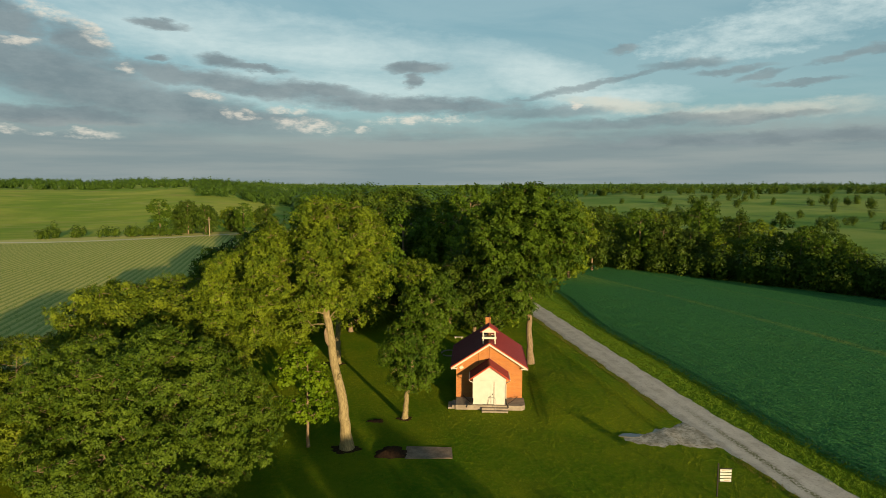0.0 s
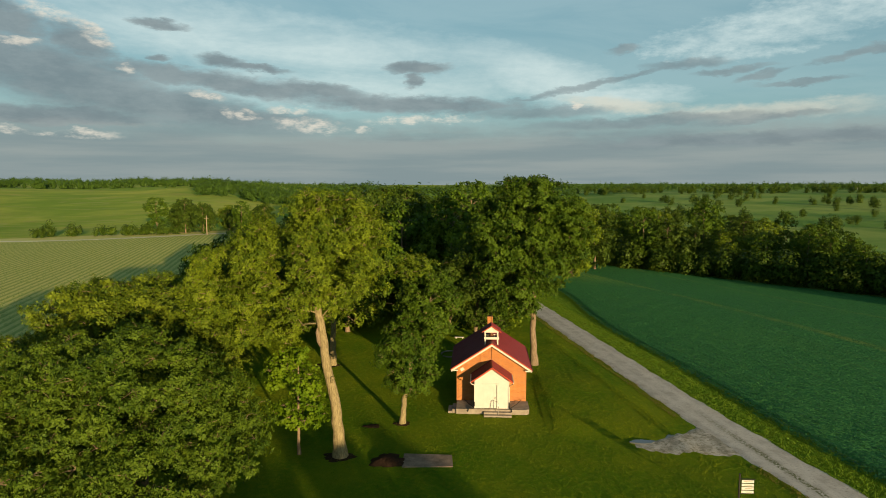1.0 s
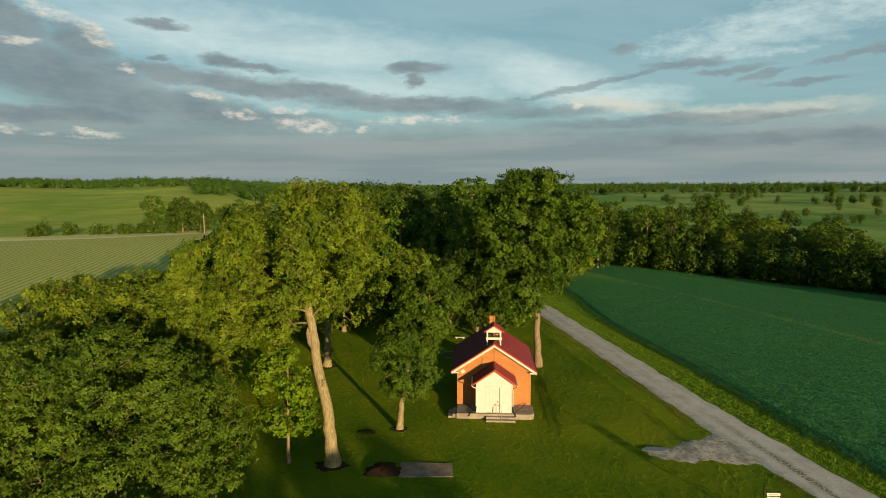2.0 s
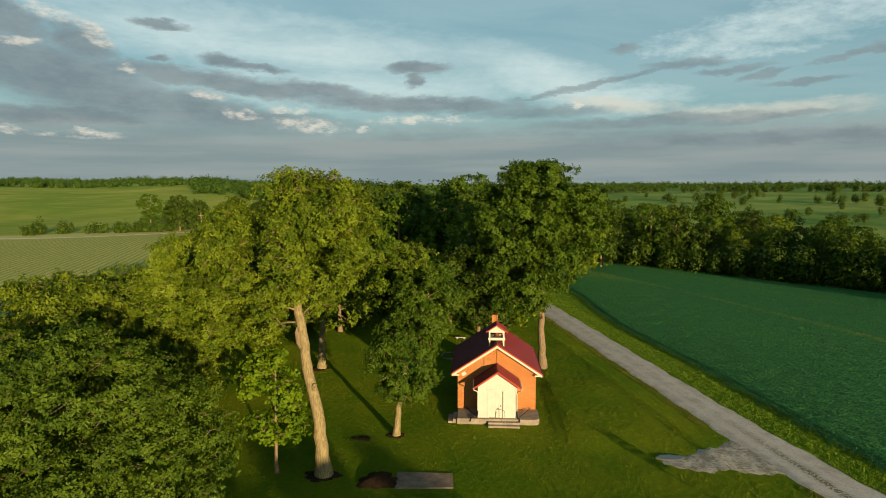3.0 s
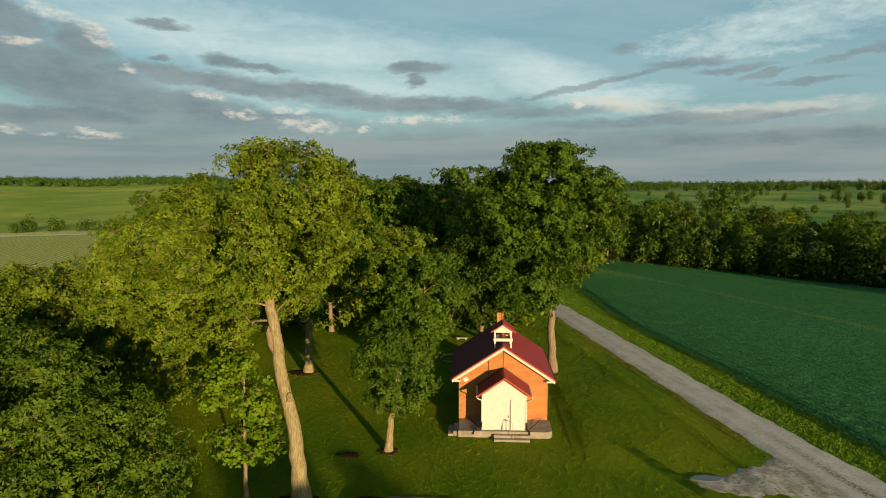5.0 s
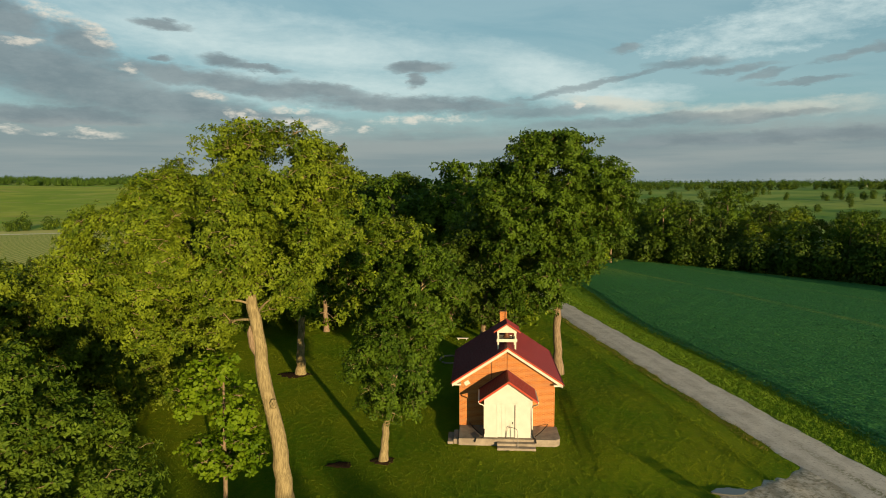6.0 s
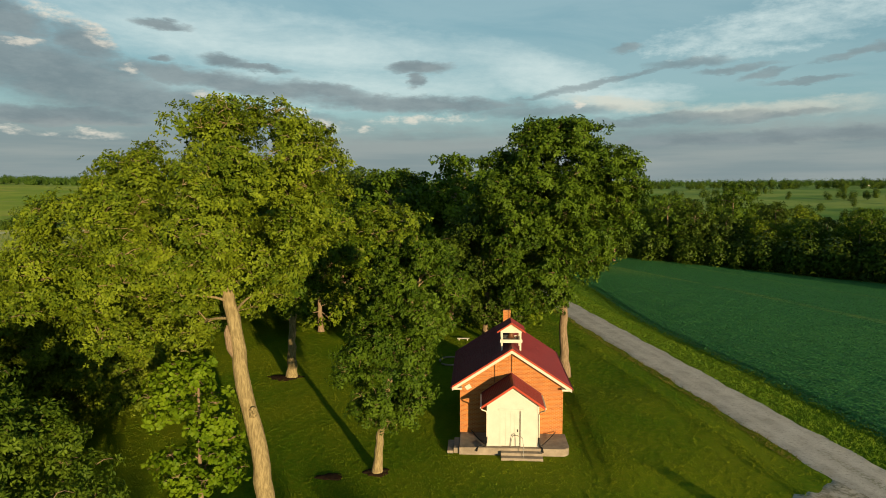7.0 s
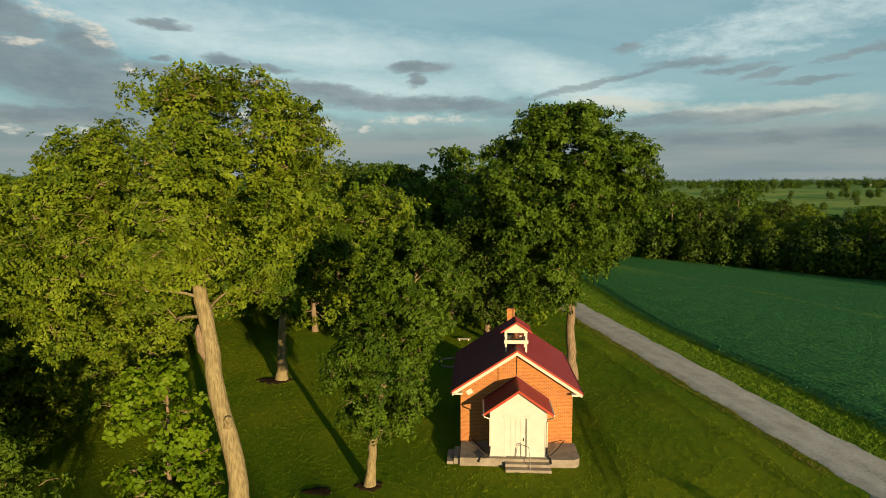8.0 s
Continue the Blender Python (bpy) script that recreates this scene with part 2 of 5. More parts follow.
def build_ground(n):
    col, relief = grass(n, (0.080, 0.165, 0.004), (0.165, 0.215, 0.007), (0.22, 0.24, 0.012), 0.6, 0.11)
    x, y, z = n.xyz(n.place)
    # open country: hay, pasture and young crops in broad bands
    band = n.noise(n.vec(n.math("MULTIPLY", x, 0.010), n.math("MULTIPLY", y, 0.009)), 1.0, 5.0, 0.55, 0.8)
    fields = n.mix(n.step(band, 0.38, 0.62), (0.235, 0.340, 0.038), (0.440, 0.450, 0.074))
    fields = n.mix(n.step(n.noise(n.vec(n.math("MULTIPLY", x, 0.014), n.math("MULTIPLY", y, 0.028)), 1.0, 6.0, 0.7), 0.56, 0.68, 0.0, 0.6), fields, (0.54, 0.38, 0.13))
    far = n.step(n.math("ADD", n.math("ABSOLUTE", x), n.math("MULTIPLY", n.math("MAXIMUM", y, 0.0), 0.6)), 75.0, 130.0)
    terrace = n.noise(n.vec(n.math("MULTIPLY", x, 0.005), n.math("MULTIPLY", y, 0.013)), 1.0, 5.0, 0.55, 0.6)
    fields = n.mix(n.step(n.math("ABSOLUTE", n.math("SUBTRACT", terrace, 0.5)), 0.016, 0.004, 0.0, 0.55), fields, (0.42, 0.40, 0.12))
    fields = n.mix(n.step(n.noise(n.place, 0.03, 6.0, 0.7), 0.40, 0.60, 0.0, 0.35), fields, (0.17, 0.26, 0.034))
    grazed = n.mix(n.step(band, 0.36, 0.64), (0.130, 0.240, 0.046), (0.260, 0.335, 0.080))
    fields = n.mix(n.step(x, 10.0, 70.0, 0.0, 0.85), fields, grazed)
    # the bean field beyond the grove: pale soil between its rows
    bean = n.math("MULTIPLY", n.step(x, -38.0, -44.0), n.step(n.math("ADD", n.math("MULTIPLY", n.math("ADD", x, 167.0), -0.549), n.math("MULTIPLY", n.math("SUBTRACT", y, 148.0), 0.836)), 2.0, -4.0))
    soil = n.mix(n.noise(n.place, 0.05, 5.0, 0.6), (0.48, 0.47, 0.13), (0.62, 0.55, 0.19))
    lane = n.math("ADD", n.math("MULTIPLY", n.math("ADD", x, 167.0), -0.549), n.math("MULTIPLY", n.math("SUBTRACT", y, 148.0), 0.836))
    fields = n.mix(n.math("MULTIPLY", n.step(n.math("ABSOLUTE", n.math("SUBTRACT", lane, 4.0)), 15.0, 9.0), n.step(x, -60.0, -80.0)), fields, (0.58, 0.54, 0.18))
    row = n.math("SINE", n.math("MULTIPLY", n.math("ADD", n.math("MULTIPLY", x, 0.954), n.math("MULTIPLY", y, 0.30)), 4.13))
    soil = n.mix(n.step(row, -0.3, 0.7), soil, (0.330, 0.375, 0.095))
    col = n.mix(far, col, fields)
    col = n.mix(bean, col, soil)
    surface(n, col, 0.95, 0.0, relief, 0.14, 1.0, 0.05)


def build_gravel(n):
    a, b, c = n.noise(n.place, 0.7, 5.0, 0.6), n.noise(n.place, 5.0, 5.0, 0.65), n.noise(n.place, 30.0, 3.0)
    col = n.mix(n.step(a, 0.3, 0.7), (0.46, 0.415, 0.36), (0.66, 0.605, 0.54))
    x, y, z = n.xyz(n.place)
    off = n.math("ABSOLUTE", n.math("ADD", n.math("ADD", n.math("MULTIPLY", y, 0.2125), x), n.math("ADD", n.math("MULTIPLY", a, 0.5), -18.2)))
    wheel = n.step(n.math("ABSOLUTE", n.math("SUBTRACT", off, 0.8)), 0.45, 0.15)
    col = n.mix(n.math("MULTIPLY", wheel, 0.5), col, (0.70, 0.65, 0.585))
    weeds = n.math("MULTIPLY", n.math("MULTIPLY", n.step(off, 0.35, 0.1), n.step(y, 2.0, -12.0)), n.step(b, 0.42, 0.55))
    col = n.mix(weeds, col, (0.10, 0.12, 0.02))
    col = n.mix(n.step(b, 0.50, 0.72, 0.0, 0.65), col, (0.24, 0.21, 0.165))
    col = n.mix(n.step(c, 0.3, 0.7, 0.0, 0.35), col, (0.26, 0.23, 0.19))
    surface(n, col, 0.95, 0.0, n.math("ADD", b, n.math("MULTIPLY", c, 0.6)), 0.05, 1.0, 0.1)


def build_worn(n):
    """Gravel thinly grown over: stone, mud and weeds."""
    a, b, c = n.noise(n.place, 1.1, 6.0, 0.7), n.noise(n.place, 4.0, 5.0, 0.7), n.noise(n.place, 26.0, 3.0)
    col = n.mix(n.step(a, 0.38, 0.62), (0.56, 0.51, 0.44), (0.29, 0.26, 0.205))
    col = n.mix(n.step(b, 0.46, 0.66, 0.0, 0.75), col, (0.11, 0.105, 0.05))
    col = n.mix(n.step(c, 0.35, 0.7, 0.0, 0.4), col, (0.30, 0.27, 0.22))
    surface(n, col, 0.9, 0.0, n.math("ADD", b, n.math("MULTIPLY", c, 0.5)), 0.06, 1.0, 0.15)


def build_soil(n):
    a, b = n.noise(n.place, 0.5, 5.0), n.noise(n.place, 7.0, 4.0)
    surface(n, n.mix(n.math("ADD", n.math("MULTIPLY", a, 0.5), n.math("MULTIPLY", b, 0.5)), (0.05, 0.045, 0.022), (0.16, 0.12, 0.06)), 0.95, 0.0, b, 0.08, 1.0, 0.05)


M_BRICK = material("red_brick", build_brick)
M_ROOF = material("red_painted_metal", build_roof)
# roof red painted brighter on the barges, for sun striking them head-on
M_FLASH = plain("sunlit_red_flashing", (0.38, 0.050, 0.022), 0.5, 0.0, 3.0, 0.15)
M_PORCH = plain("red_porch_roofing", (0.15, 0.020, 0.017), 0.5, 0.0, 2.0, 0.2)
M_TRIM = plain("cream_painted_trim", (0.60, 0.55, 0.45), 0.55, 0.0, 3.0, 0.12)
M_WHITE = plain("cream_painted_boards", (0.57, 0.545, 0.485), 0.5, 0.0, 2.0, 0.08)
M_CONCRETE = material("weathered_concrete", build_concrete)
# near black that stands for the shade inside the flue and door gap
M_DARK = plain("opening_shade", (0.02, 0.018, 0.016), 0.8)
M_IRON = plain("black_iron", (0.03, 0.027, 0.025), 0.5, 0.6)
M_BELL = plain("rusted_bell_iron", (0.16, 0.07, 0.035), 0.6, 0.5)
M_GROUND = material("grass_country", build_ground)
M_GRAVEL = material("pale_gravel", build_gravel)
M_WORN = material("worn_gravel", build_worn)
M_LANE = plain("pale_dry_track", (0.72, 0.68, 0.44), 0.95, 0.0, 0.3, 0.2, 0.03, 0.05)
def build_canopy(n):
    x, y, z = n.xyz(n.place)
    a, b, c = n.noise(n.place, 4.5, 4.0, 0.6), n.noise(n.place, 0.06, 5.0, 0.6), n.noise(n.vec(n.math("ADD", x, n.math("MULTIPLY", y, 0.2125)), n.math("MULTIPLY", y, 0.02)), 1.3, 3.0)
    col = n.mix(n.step(a, 0.35, 0.65), (0.040, 0.155, 0.046), (0.086, 0.265, 0.074))
    col = n.mix(n.step(b, 0.45, 0.7, 0.0, 0.5), col, (0.076, 0.225, 0.060))
    col = n.mix(n.step(c, 0.5, 0.75, 0.0, 0.4), col, (0.085, 0.185, 0.050))
    # grassed terrace line across the field, and a sunlit patch painted at its far corner
    u = n.math("ADD", x, n.math("MULTIPLY", y, 0.29))
    line = n.step(n.math("ABSOLUTE", n.math("ADD", n.math("SUBTRACT", u, 55.6), n.math("MULTIPLY", b, 1.6))), 1.7, 0.2, 0.0, 0.62)
    line = n.math("MAXIMUM", line, n.step(n.math("ABSOLUTE", n.math("ADD", n.math("SUBTRACT", u, 83.0), n.math("MULTIPLY", b, 5.0))), 1.4, 0.3, 0.0, 0.4))
    col = n.mix(n.math("MULTIPLY", line, n.step(n.noise(n.place, 0.10, 5.0, 0.7), 0.34, 0.64)), col, (0.230, 0.290, 0.060))
    corner = n.math("MULTIPLY", n.step(y, 68.0, 96.0), n.step(u, 57.5, 53.0))
    col = n.mix(n.math("MULTIPLY", corner, n.step(c, 0.3, 0.7, 0.35, 0.8)), col, (0.30, 0.42, 0.08))
    surface(n, col, 0.9, 0.0, n.math("ADD", a, n.noise(n.place, 1.6, 3.0)), 0.30, 1.0, 0.03)


M_CANOPY = material("soybean_canopy", build_canopy)
M_SOIL = material("field_soil", build_soil)
M_SLAB = plain("stained_concrete", (0.27, 0.195, 0.145), 0.9, 0.0, 1.6, 0.4, 0.01, 0.1)
M_MULCH = plain("dark_mulch", (0.045, 0.026, 0.015), 0.95, 0.0, 5.0, 0.5, 0.05, 0.05)
M_STEEL = plain("galvanised_steel", (0.42, 0.42, 0.42), 0.4, 0.8)
M_POLE = plain("weathered_pole_wood", (0.32, 0.25, 0.17), 0.85)
M_GLASSY = plain("window_pane_dark", (0.03, 0.035, 0.04), 0.1, 0.0, 2.0, 0.1, 0.0, 0.6)
M_BARK_PALE = bark("pale_bark", (0.12, 0.090, 0.045), (0.37, 0.300, 0.155))
M_BARK = bark("brown_bark", (0.10, 0.070, 0.042), (0.32, 0.235, 0.150))
M_LEAF_OAK = leaves("oak_leaf", (0.0380, 0.0760, 0.0045), (0.1900, 0.2520, 0.0150), 0.17)
M_LEAF_HICK = leaves("hickory_leaf", (0.0190, 0.0490, 0.0036), (0.0980, 0.1640, 0.0110), 0.14)
M_LEAF_WALNUT = leaves("walnut_leaf", (0.0230, 0.0540, 0.0045), (0.1150, 0.1760, 0.0140), 0.14)
M_LEAF_ELDER = leaves("boxelder_leaf", (0.0400, 0.0780, 0.0055), (0.1750, 0.2250, 0.0150), 0.18)
M_LEAF_MAPLE = leaves("maple_leaf", (0.0680, 0.1400, 0.0050), (0.1750, 0.2650, 0.0110), 0.36)
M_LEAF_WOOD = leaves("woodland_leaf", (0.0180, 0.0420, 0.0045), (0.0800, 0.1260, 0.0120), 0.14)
M_LEAF_FAR = leaves("distant_leaf", (0.0420, 0.0880, 0.0120), (0.0560, 0.1060, 0.0150), 0.15)
M_LEAF_SOY = leaves("soybean_leaf", (0.0230, 0.1000, 0.0340), (0.0360, 0.1350, 0.0430), 0.2)
M_LEAF_SOY_YOUNG = leaves("young_soybean_leaf", (0.1700, 0.2500, 0.0500), (0.2200, 0.3000, 0.0600), 0.2)
M_GRASS_TALL = leaves("verge_grass", (0.1100, 0.2100, 0.0140), (0.1900, 0.2850, 0.0240), 0.35)
M_WEEDS = leaves("verge_weeds", (0.0500, 0.1250, 0.0130), (0.1050, 0.1950, 0.0220), 0.3)
M_GRASS_DRY = leaves("dry_verge_grass", (0.1200, 0.1300, 0.0200), (0.2400, 0.2000, 0.0500), 0.3)


# ================= mesh helpers =================
def mesh_of(name, co, tri, mat, smooth=False):
    """A mesh from arrays of corners and triangles or quads."""
    me = bpy.data.meshes.new(name)
    co, tri = np.asarray(co, np.float32), np.asarray(tri, np.int32)
    k = tri.shape[1]
    me.vertices.add(len(co)), me.loops.add(tri.size), me.polygons.add(len(tri))
    me.vertices.foreach_set("co", co.ravel())
    me.loops.foreach_set("vertex_index", tri.ravel())
    me.polygons.foreach_set("loop_start", np.arange(0, tri.size, k, dtype=np.int32))
    if smooth:
        me.polygons.foreach_set("use_smooth", np.ones(len(tri), bool))
    me.materials.append(mat)
    me.update(calc_edges=True)
    me.validate()
    return me


def bm_mesh(name, bm, mat):
    me = bpy.data.meshes.new(name)
    bmesh.ops.recalc_face_normals(bm, faces=bm.faces)
    bm.to_mesh(me)
    bm.free()
    me.materials.append(mat)
    return me


def part(name, bm, mat, parent, label=""):
    """One mesh object under a thing or a part; bm may be a ready mesh."""
    me = bm if isinstance(bm, bpy.types.Mesh) else bm_mesh(name, bm, mat)
    ob = new(name, me)
    ob.parent = parent
    if parent is not None:
        up = parent
        m = Matrix.Identity(4)
        while up is not None:
            m = up.matrix_parent_inverse @ up.matrix_basis @ m
            up = up.parent
        ob.matrix_parent_inverse = m.inverted()
    return tagged(ob, label)


def thing(name, at, label, category, group="", kind=""):
    ob = new(name)
    ob.location = at
    ob.empty_display_size = 0.2
    return tagged(ob, label, category, group, kind)


def box(bm, x0, x1, y0, y1, z0, z1, bevel=0.0):
    r = bmesh.ops.create_cube(bm, size=1.0, matrix=Matrix.LocRotScale(((x0 + x1) / 2, (y0 + y1) / 2, (z0 + z1) / 2), None, (x1 - x0, y1 - y0, z1 - z0)))
    if bevel:
        edges = list({e for v in r["verts"] for e in v.link_edges})
        bmesh.ops.bevel(bm, geom=edges, offset=bevel, segments=2, affect="EDGES", profile=0.5)
    return bm


def boxed(*a, **k):
    return box(bmesh.new(), *a, **k)


def prism(bm, outline, y0, y1):
    """An outline in x and z drawn out along y."""
    a = [bm.verts.new((x, y0, z)) for x, z in outline]
    b = [bm.verts.new((x, y1, z)) for x, z in outline]
    bm.faces.new(a), bm.faces.new(b[::-1])
    for i in range(len(a)):
        j = (i + 1) % len(a)
        bm.faces.new((a[i], b[i], b[j], a[j]))
    return bm


def slab(bm, outline, z0, z1):
    """An outline in x and y drawn out upwards."""
    a = [bm.verts.new((x, y, z0)) for x, y in outline]
    b = [bm.verts.new((x, y, z1)) for x, y in outline]
    bm.faces.new(a[::-1]), bm.faces.new(b)
    for i in range(len(a)):
        j = (i + 1) % len(a)
        bm.faces.new((a[i], a[j], b[j], b[i]))
    return bm


def tube_arrays(points, radii, sides=8, phase=0.0):
    P, R = np.asarray(points, float), np.asarray(radii, float)
    d = np.gradient(P, axis=0)
    d /= np.linalg.norm(d, axis=1, keepdims=True) + 1e-9
    ref = np.where(np.abs(d[:, 2:3]) > 0.9, np.array([[1.0, 0, 0]]), np.array([[0, 0, 1.0]]))
    s = np.cross(d, ref)
    s /= np.linalg.norm(s, axis=1, keepdims=True) + 1e-9
    u = np.cross(s, d)
    a = np.linspace(0, 2 * np.pi, sides, endpoint=False) + phase
    ring = P[:, None] + R[:, None, None] * (np.cos(a)[None, :, None] * s[:, None] + np.sin(a)[None, :, None] * u[:, None])
    i, j = np.meshgrid(np.arange(len(P) - 1), np.arange(sides), indexing="ij")
    jn = (j + 1) % sides
    q = np.stack([i * sides + j, i * sides + jn, (i + 1) * sides + jn, (i + 1) * sides + j], -1).reshape(-1, 4)
    return ring.reshape(-1, 3), q


def joined(pieces):
    co, fa, n = [], [], 0
    for c, f in pieces:
        co.append(c), fa.append(np.asarray(f) + n)
        n += len(c)
    return np.concatenate(co), np.concatenate(fa)


def pipe(name, points, radius, mat, sides=8):
    c, q = tube_arrays(points, [radius] * len(points), sides)
    return mesh_of(name, c, q, mat, True)


def blades(rng, centre, normal, length, width, fold=0.12):
    """Many small folded leaves: centres, rough facing, lengths and widths. Two triangles each."""
    n = len(centre)
    nrm = normal + 1e-6
    nrm = nrm / np.linalg.norm(nrm, axis=1, keepdims=True)
    r = rng.normal(size=(n, 3))
    a = r - (r * nrm).sum(1, keepdims=True) * nrm
    a /= np.linalg.norm(a, axis=1, keepdims=True) + 1e-9
    s = np.cross(nrm, a)
    L, Wd = length[:, None], width[:, None]
    co = np.stack([centre - a * L * 0.5, centre + s * Wd * 0.5 + nrm * fold * Wd + a * L * 0.08,
                   centre + a * L * 0.5 - nrm * fold * L * 0.6, centre - s * Wd * 0.5 + nrm * fold * Wd + a * L * 0.08], 1).reshape(-1, 3)
    k = np.arange(n)[:, None] * 4
    tri = np.concatenate([k + np.array([[0, 1, 2]]), k + np.array([[0, 2, 3]])], 1).reshape(-1, 3)
    return co, tri


def leaflets(rng, centre, normal, length, width):
    """Many slim leaflets, one triangle each."""
    n = len(centre)
    nrm = normal / (np.linalg.norm(normal, axis=1, keepdims=True) + 1e-9)
    r = rng.normal(size=(n, 3))
    a = r - (r * nrm).sum(1, keepdims=True) * nrm
    a /= np.linalg.norm(a, axis=1, keepdims=True) + 1e-9
    s = np.cross(nrm, a)
    L, Wd = length[:, None], width[:, None]
    co = np.stack([centre - a * L * 0.45 + s * Wd * 0.5, centre - a * L * 0.45 - s * Wd * 0.5, centre + a * L * 0.55], 1).reshape(-1, 3)
    return co, np.arange(3 * n).reshape(-1, 3)


def sph(rng, n):
    v = rng.normal(size=(n, 3))
    return v / np.linalg.norm(v, axis=1, keepdims=True)


# ================= the lie of the land =================
def smooth(x, a, b):
    t = np.clip((np.asarray(x, float) - a) / (b - a), 0, 1)
    return t * t * (3 - 2 * t)


def road_x(y):
    return 17.95 - 0.2125 * y + 0.0165 * np.maximum(-y, 0) ** 1.4


def height(x, y):
    x, y = np.asarray(x, float), np.asarray(y, float)
    d = x - road_x(y)                               # metres right of the road's middle
    z = 0.12 * smooth(d, -11, -3) * (1 - smooth(d, 2.5, 7.5))
    z = z - 5.0 * smooth(x + 0.9 * y, 60, 175) * smooth(d, 2, 30)
    z = z + 0.24 * smooth(x, 4.5, 5.4) * (1 - smooth(x, 8, 15)) * smooth(y, -8, -3) * (1 - smooth(y, 5, 12))
    z = z + 0.16 * np.exp(-((x + 0.2125 * y - 13.2) / 0.8) ** 2) * smooth(y, -16, -6) * (1 - smooth(y, 22, 34))
    dist = np.hypot(x, y + 59)
    ang = x / np.maximum(y + 59, 1.0)
    right = smooth(ang, 0.02, 0.25)
    z = z - 3.5 * right * smooth(dist, 190, 330) + 14.0 * right * smooth(dist, 420, 1000)
    left = smooth(-ang, 0.26, 0.46)
    hill = (x + 167) * -0.549 + (y - 148) * 0.836   # metres beyond the far lane
    z = z + left * (15.0 * smooth(hill, 12, 560) + 1.6 * smooth(hill, 20, 90) * np.sin(x * 0.021 + y * 0.013))
    mid = (1 - right) * (1 - left)
    z = z + mid * (2.0 * np.sin(x * 0.011 + 1.0) * smooth(dist, 200, 400) + 4.0 * smooth(dist, 500, 1400))
    z = z + smooth(dist, 900, 2600) * (3.0 + 4.0 * np.sin(x * 0.0016 + 0.6) * np.cos(y * 0.0012))
    return z


def stretch(lo, hi, n, near):
    """Coordinates from lo to hi, close together near nought."""
    u = np.linspace(np.arcsinh(lo / near), np.arcsinh(hi / near), n)
    return near * np.sinh(u)


gxs, gys = stretch(-3600, 3600, 330, 30.0), stretch(-900, 4600, 330, 34.0)
GX, GY = np.meshgrid(gxs, gys, indexing="ij")
GZ = height(GX, GY)
gi, gj = np.meshgrid(np.arange(len(gxs) - 1), np.arange(len(gys) - 1), indexing="ij")
gk = gi * len(gys) + gj
quads = np.stack([gk, gk + len(gys), gk + len(gys) + 1, gk + 1], -1).reshape(-1, 4)
tagged(new("ground", mesh_of("ground", np.stack([GX, GY, GZ], -1).reshape(-1, 3), quads, M_GROUND, True)),
       "green mown lawn and rolling farm country", "ground", kind="structure")


def strip(name, along, across, lift, mat, label, category):
    """A ribbon laid on the ground: points along its middle, offsets across."""
    P = np.asarray(along, float)
    d = np.gradient(P, axis=0)
    d /= np.linalg.norm(d, axis=1, keepdims=True)
    nrm = np.stack([d[:, 1], -d[:, 0]], 1)
    rows = []
    for off, up in across:
        wav = 0.10 * np.sin(P[:, 1] * 0.9 + off) + 0.08 * np.sin(P[:, 1] * 2.3 + off * 3) if abs(off) > 1 else 0 * P[:, 1]
        off_y = 1 + (0.05 * smooth(-P[:, 1], -6, 8) if name == 'road' else 0)
        q = P + nrm * (off * off_y + np.sign(off) * wav)[:, None]
        rows.append(np.column_stack([q, height(q[:, 0], q[:, 1]) + lift + up]))
    C = np.stack(rows, 1)
    m = len(across)
    i, j = np.meshgrid(np.arange(len(P) - 1), np.arange(m - 1), indexing="ij")
    k = i * m + j
    f = np.stack([k, k + 1, k + m + 1, k + m], -1).reshape(-1, 4)
    return tagged(new(name, mesh_of(name, C.reshape(-1, 3), f, mat, True)), label, category, kind="structure")


ys = np.linspace(-75, 175, 320)
strip("road", np.column_stack([road_x(ys), ys]), [(-1.85, -0.04), (-1.45, 0.04), (-0.85, 0.01), (0, 0.06), (0.85, 0.01), (1.45, 0.04), (1.85, -0.04)], 0.05,
      M_GRAVEL, "pale gravel lane with worn wheel tracks", "road")
xs = np.linspace(-520, -60, 150)
strip("far_lane", np.column_stack([xs, 152.0 + 0.66 * (xs + 165) * smooth(xs, -190, -90)]), [(-2.2, -0.02), (0, 0.05), (2.2, -0.02)], 0.10,
      M_LANE, "pale dirt lane between the fields", "road")


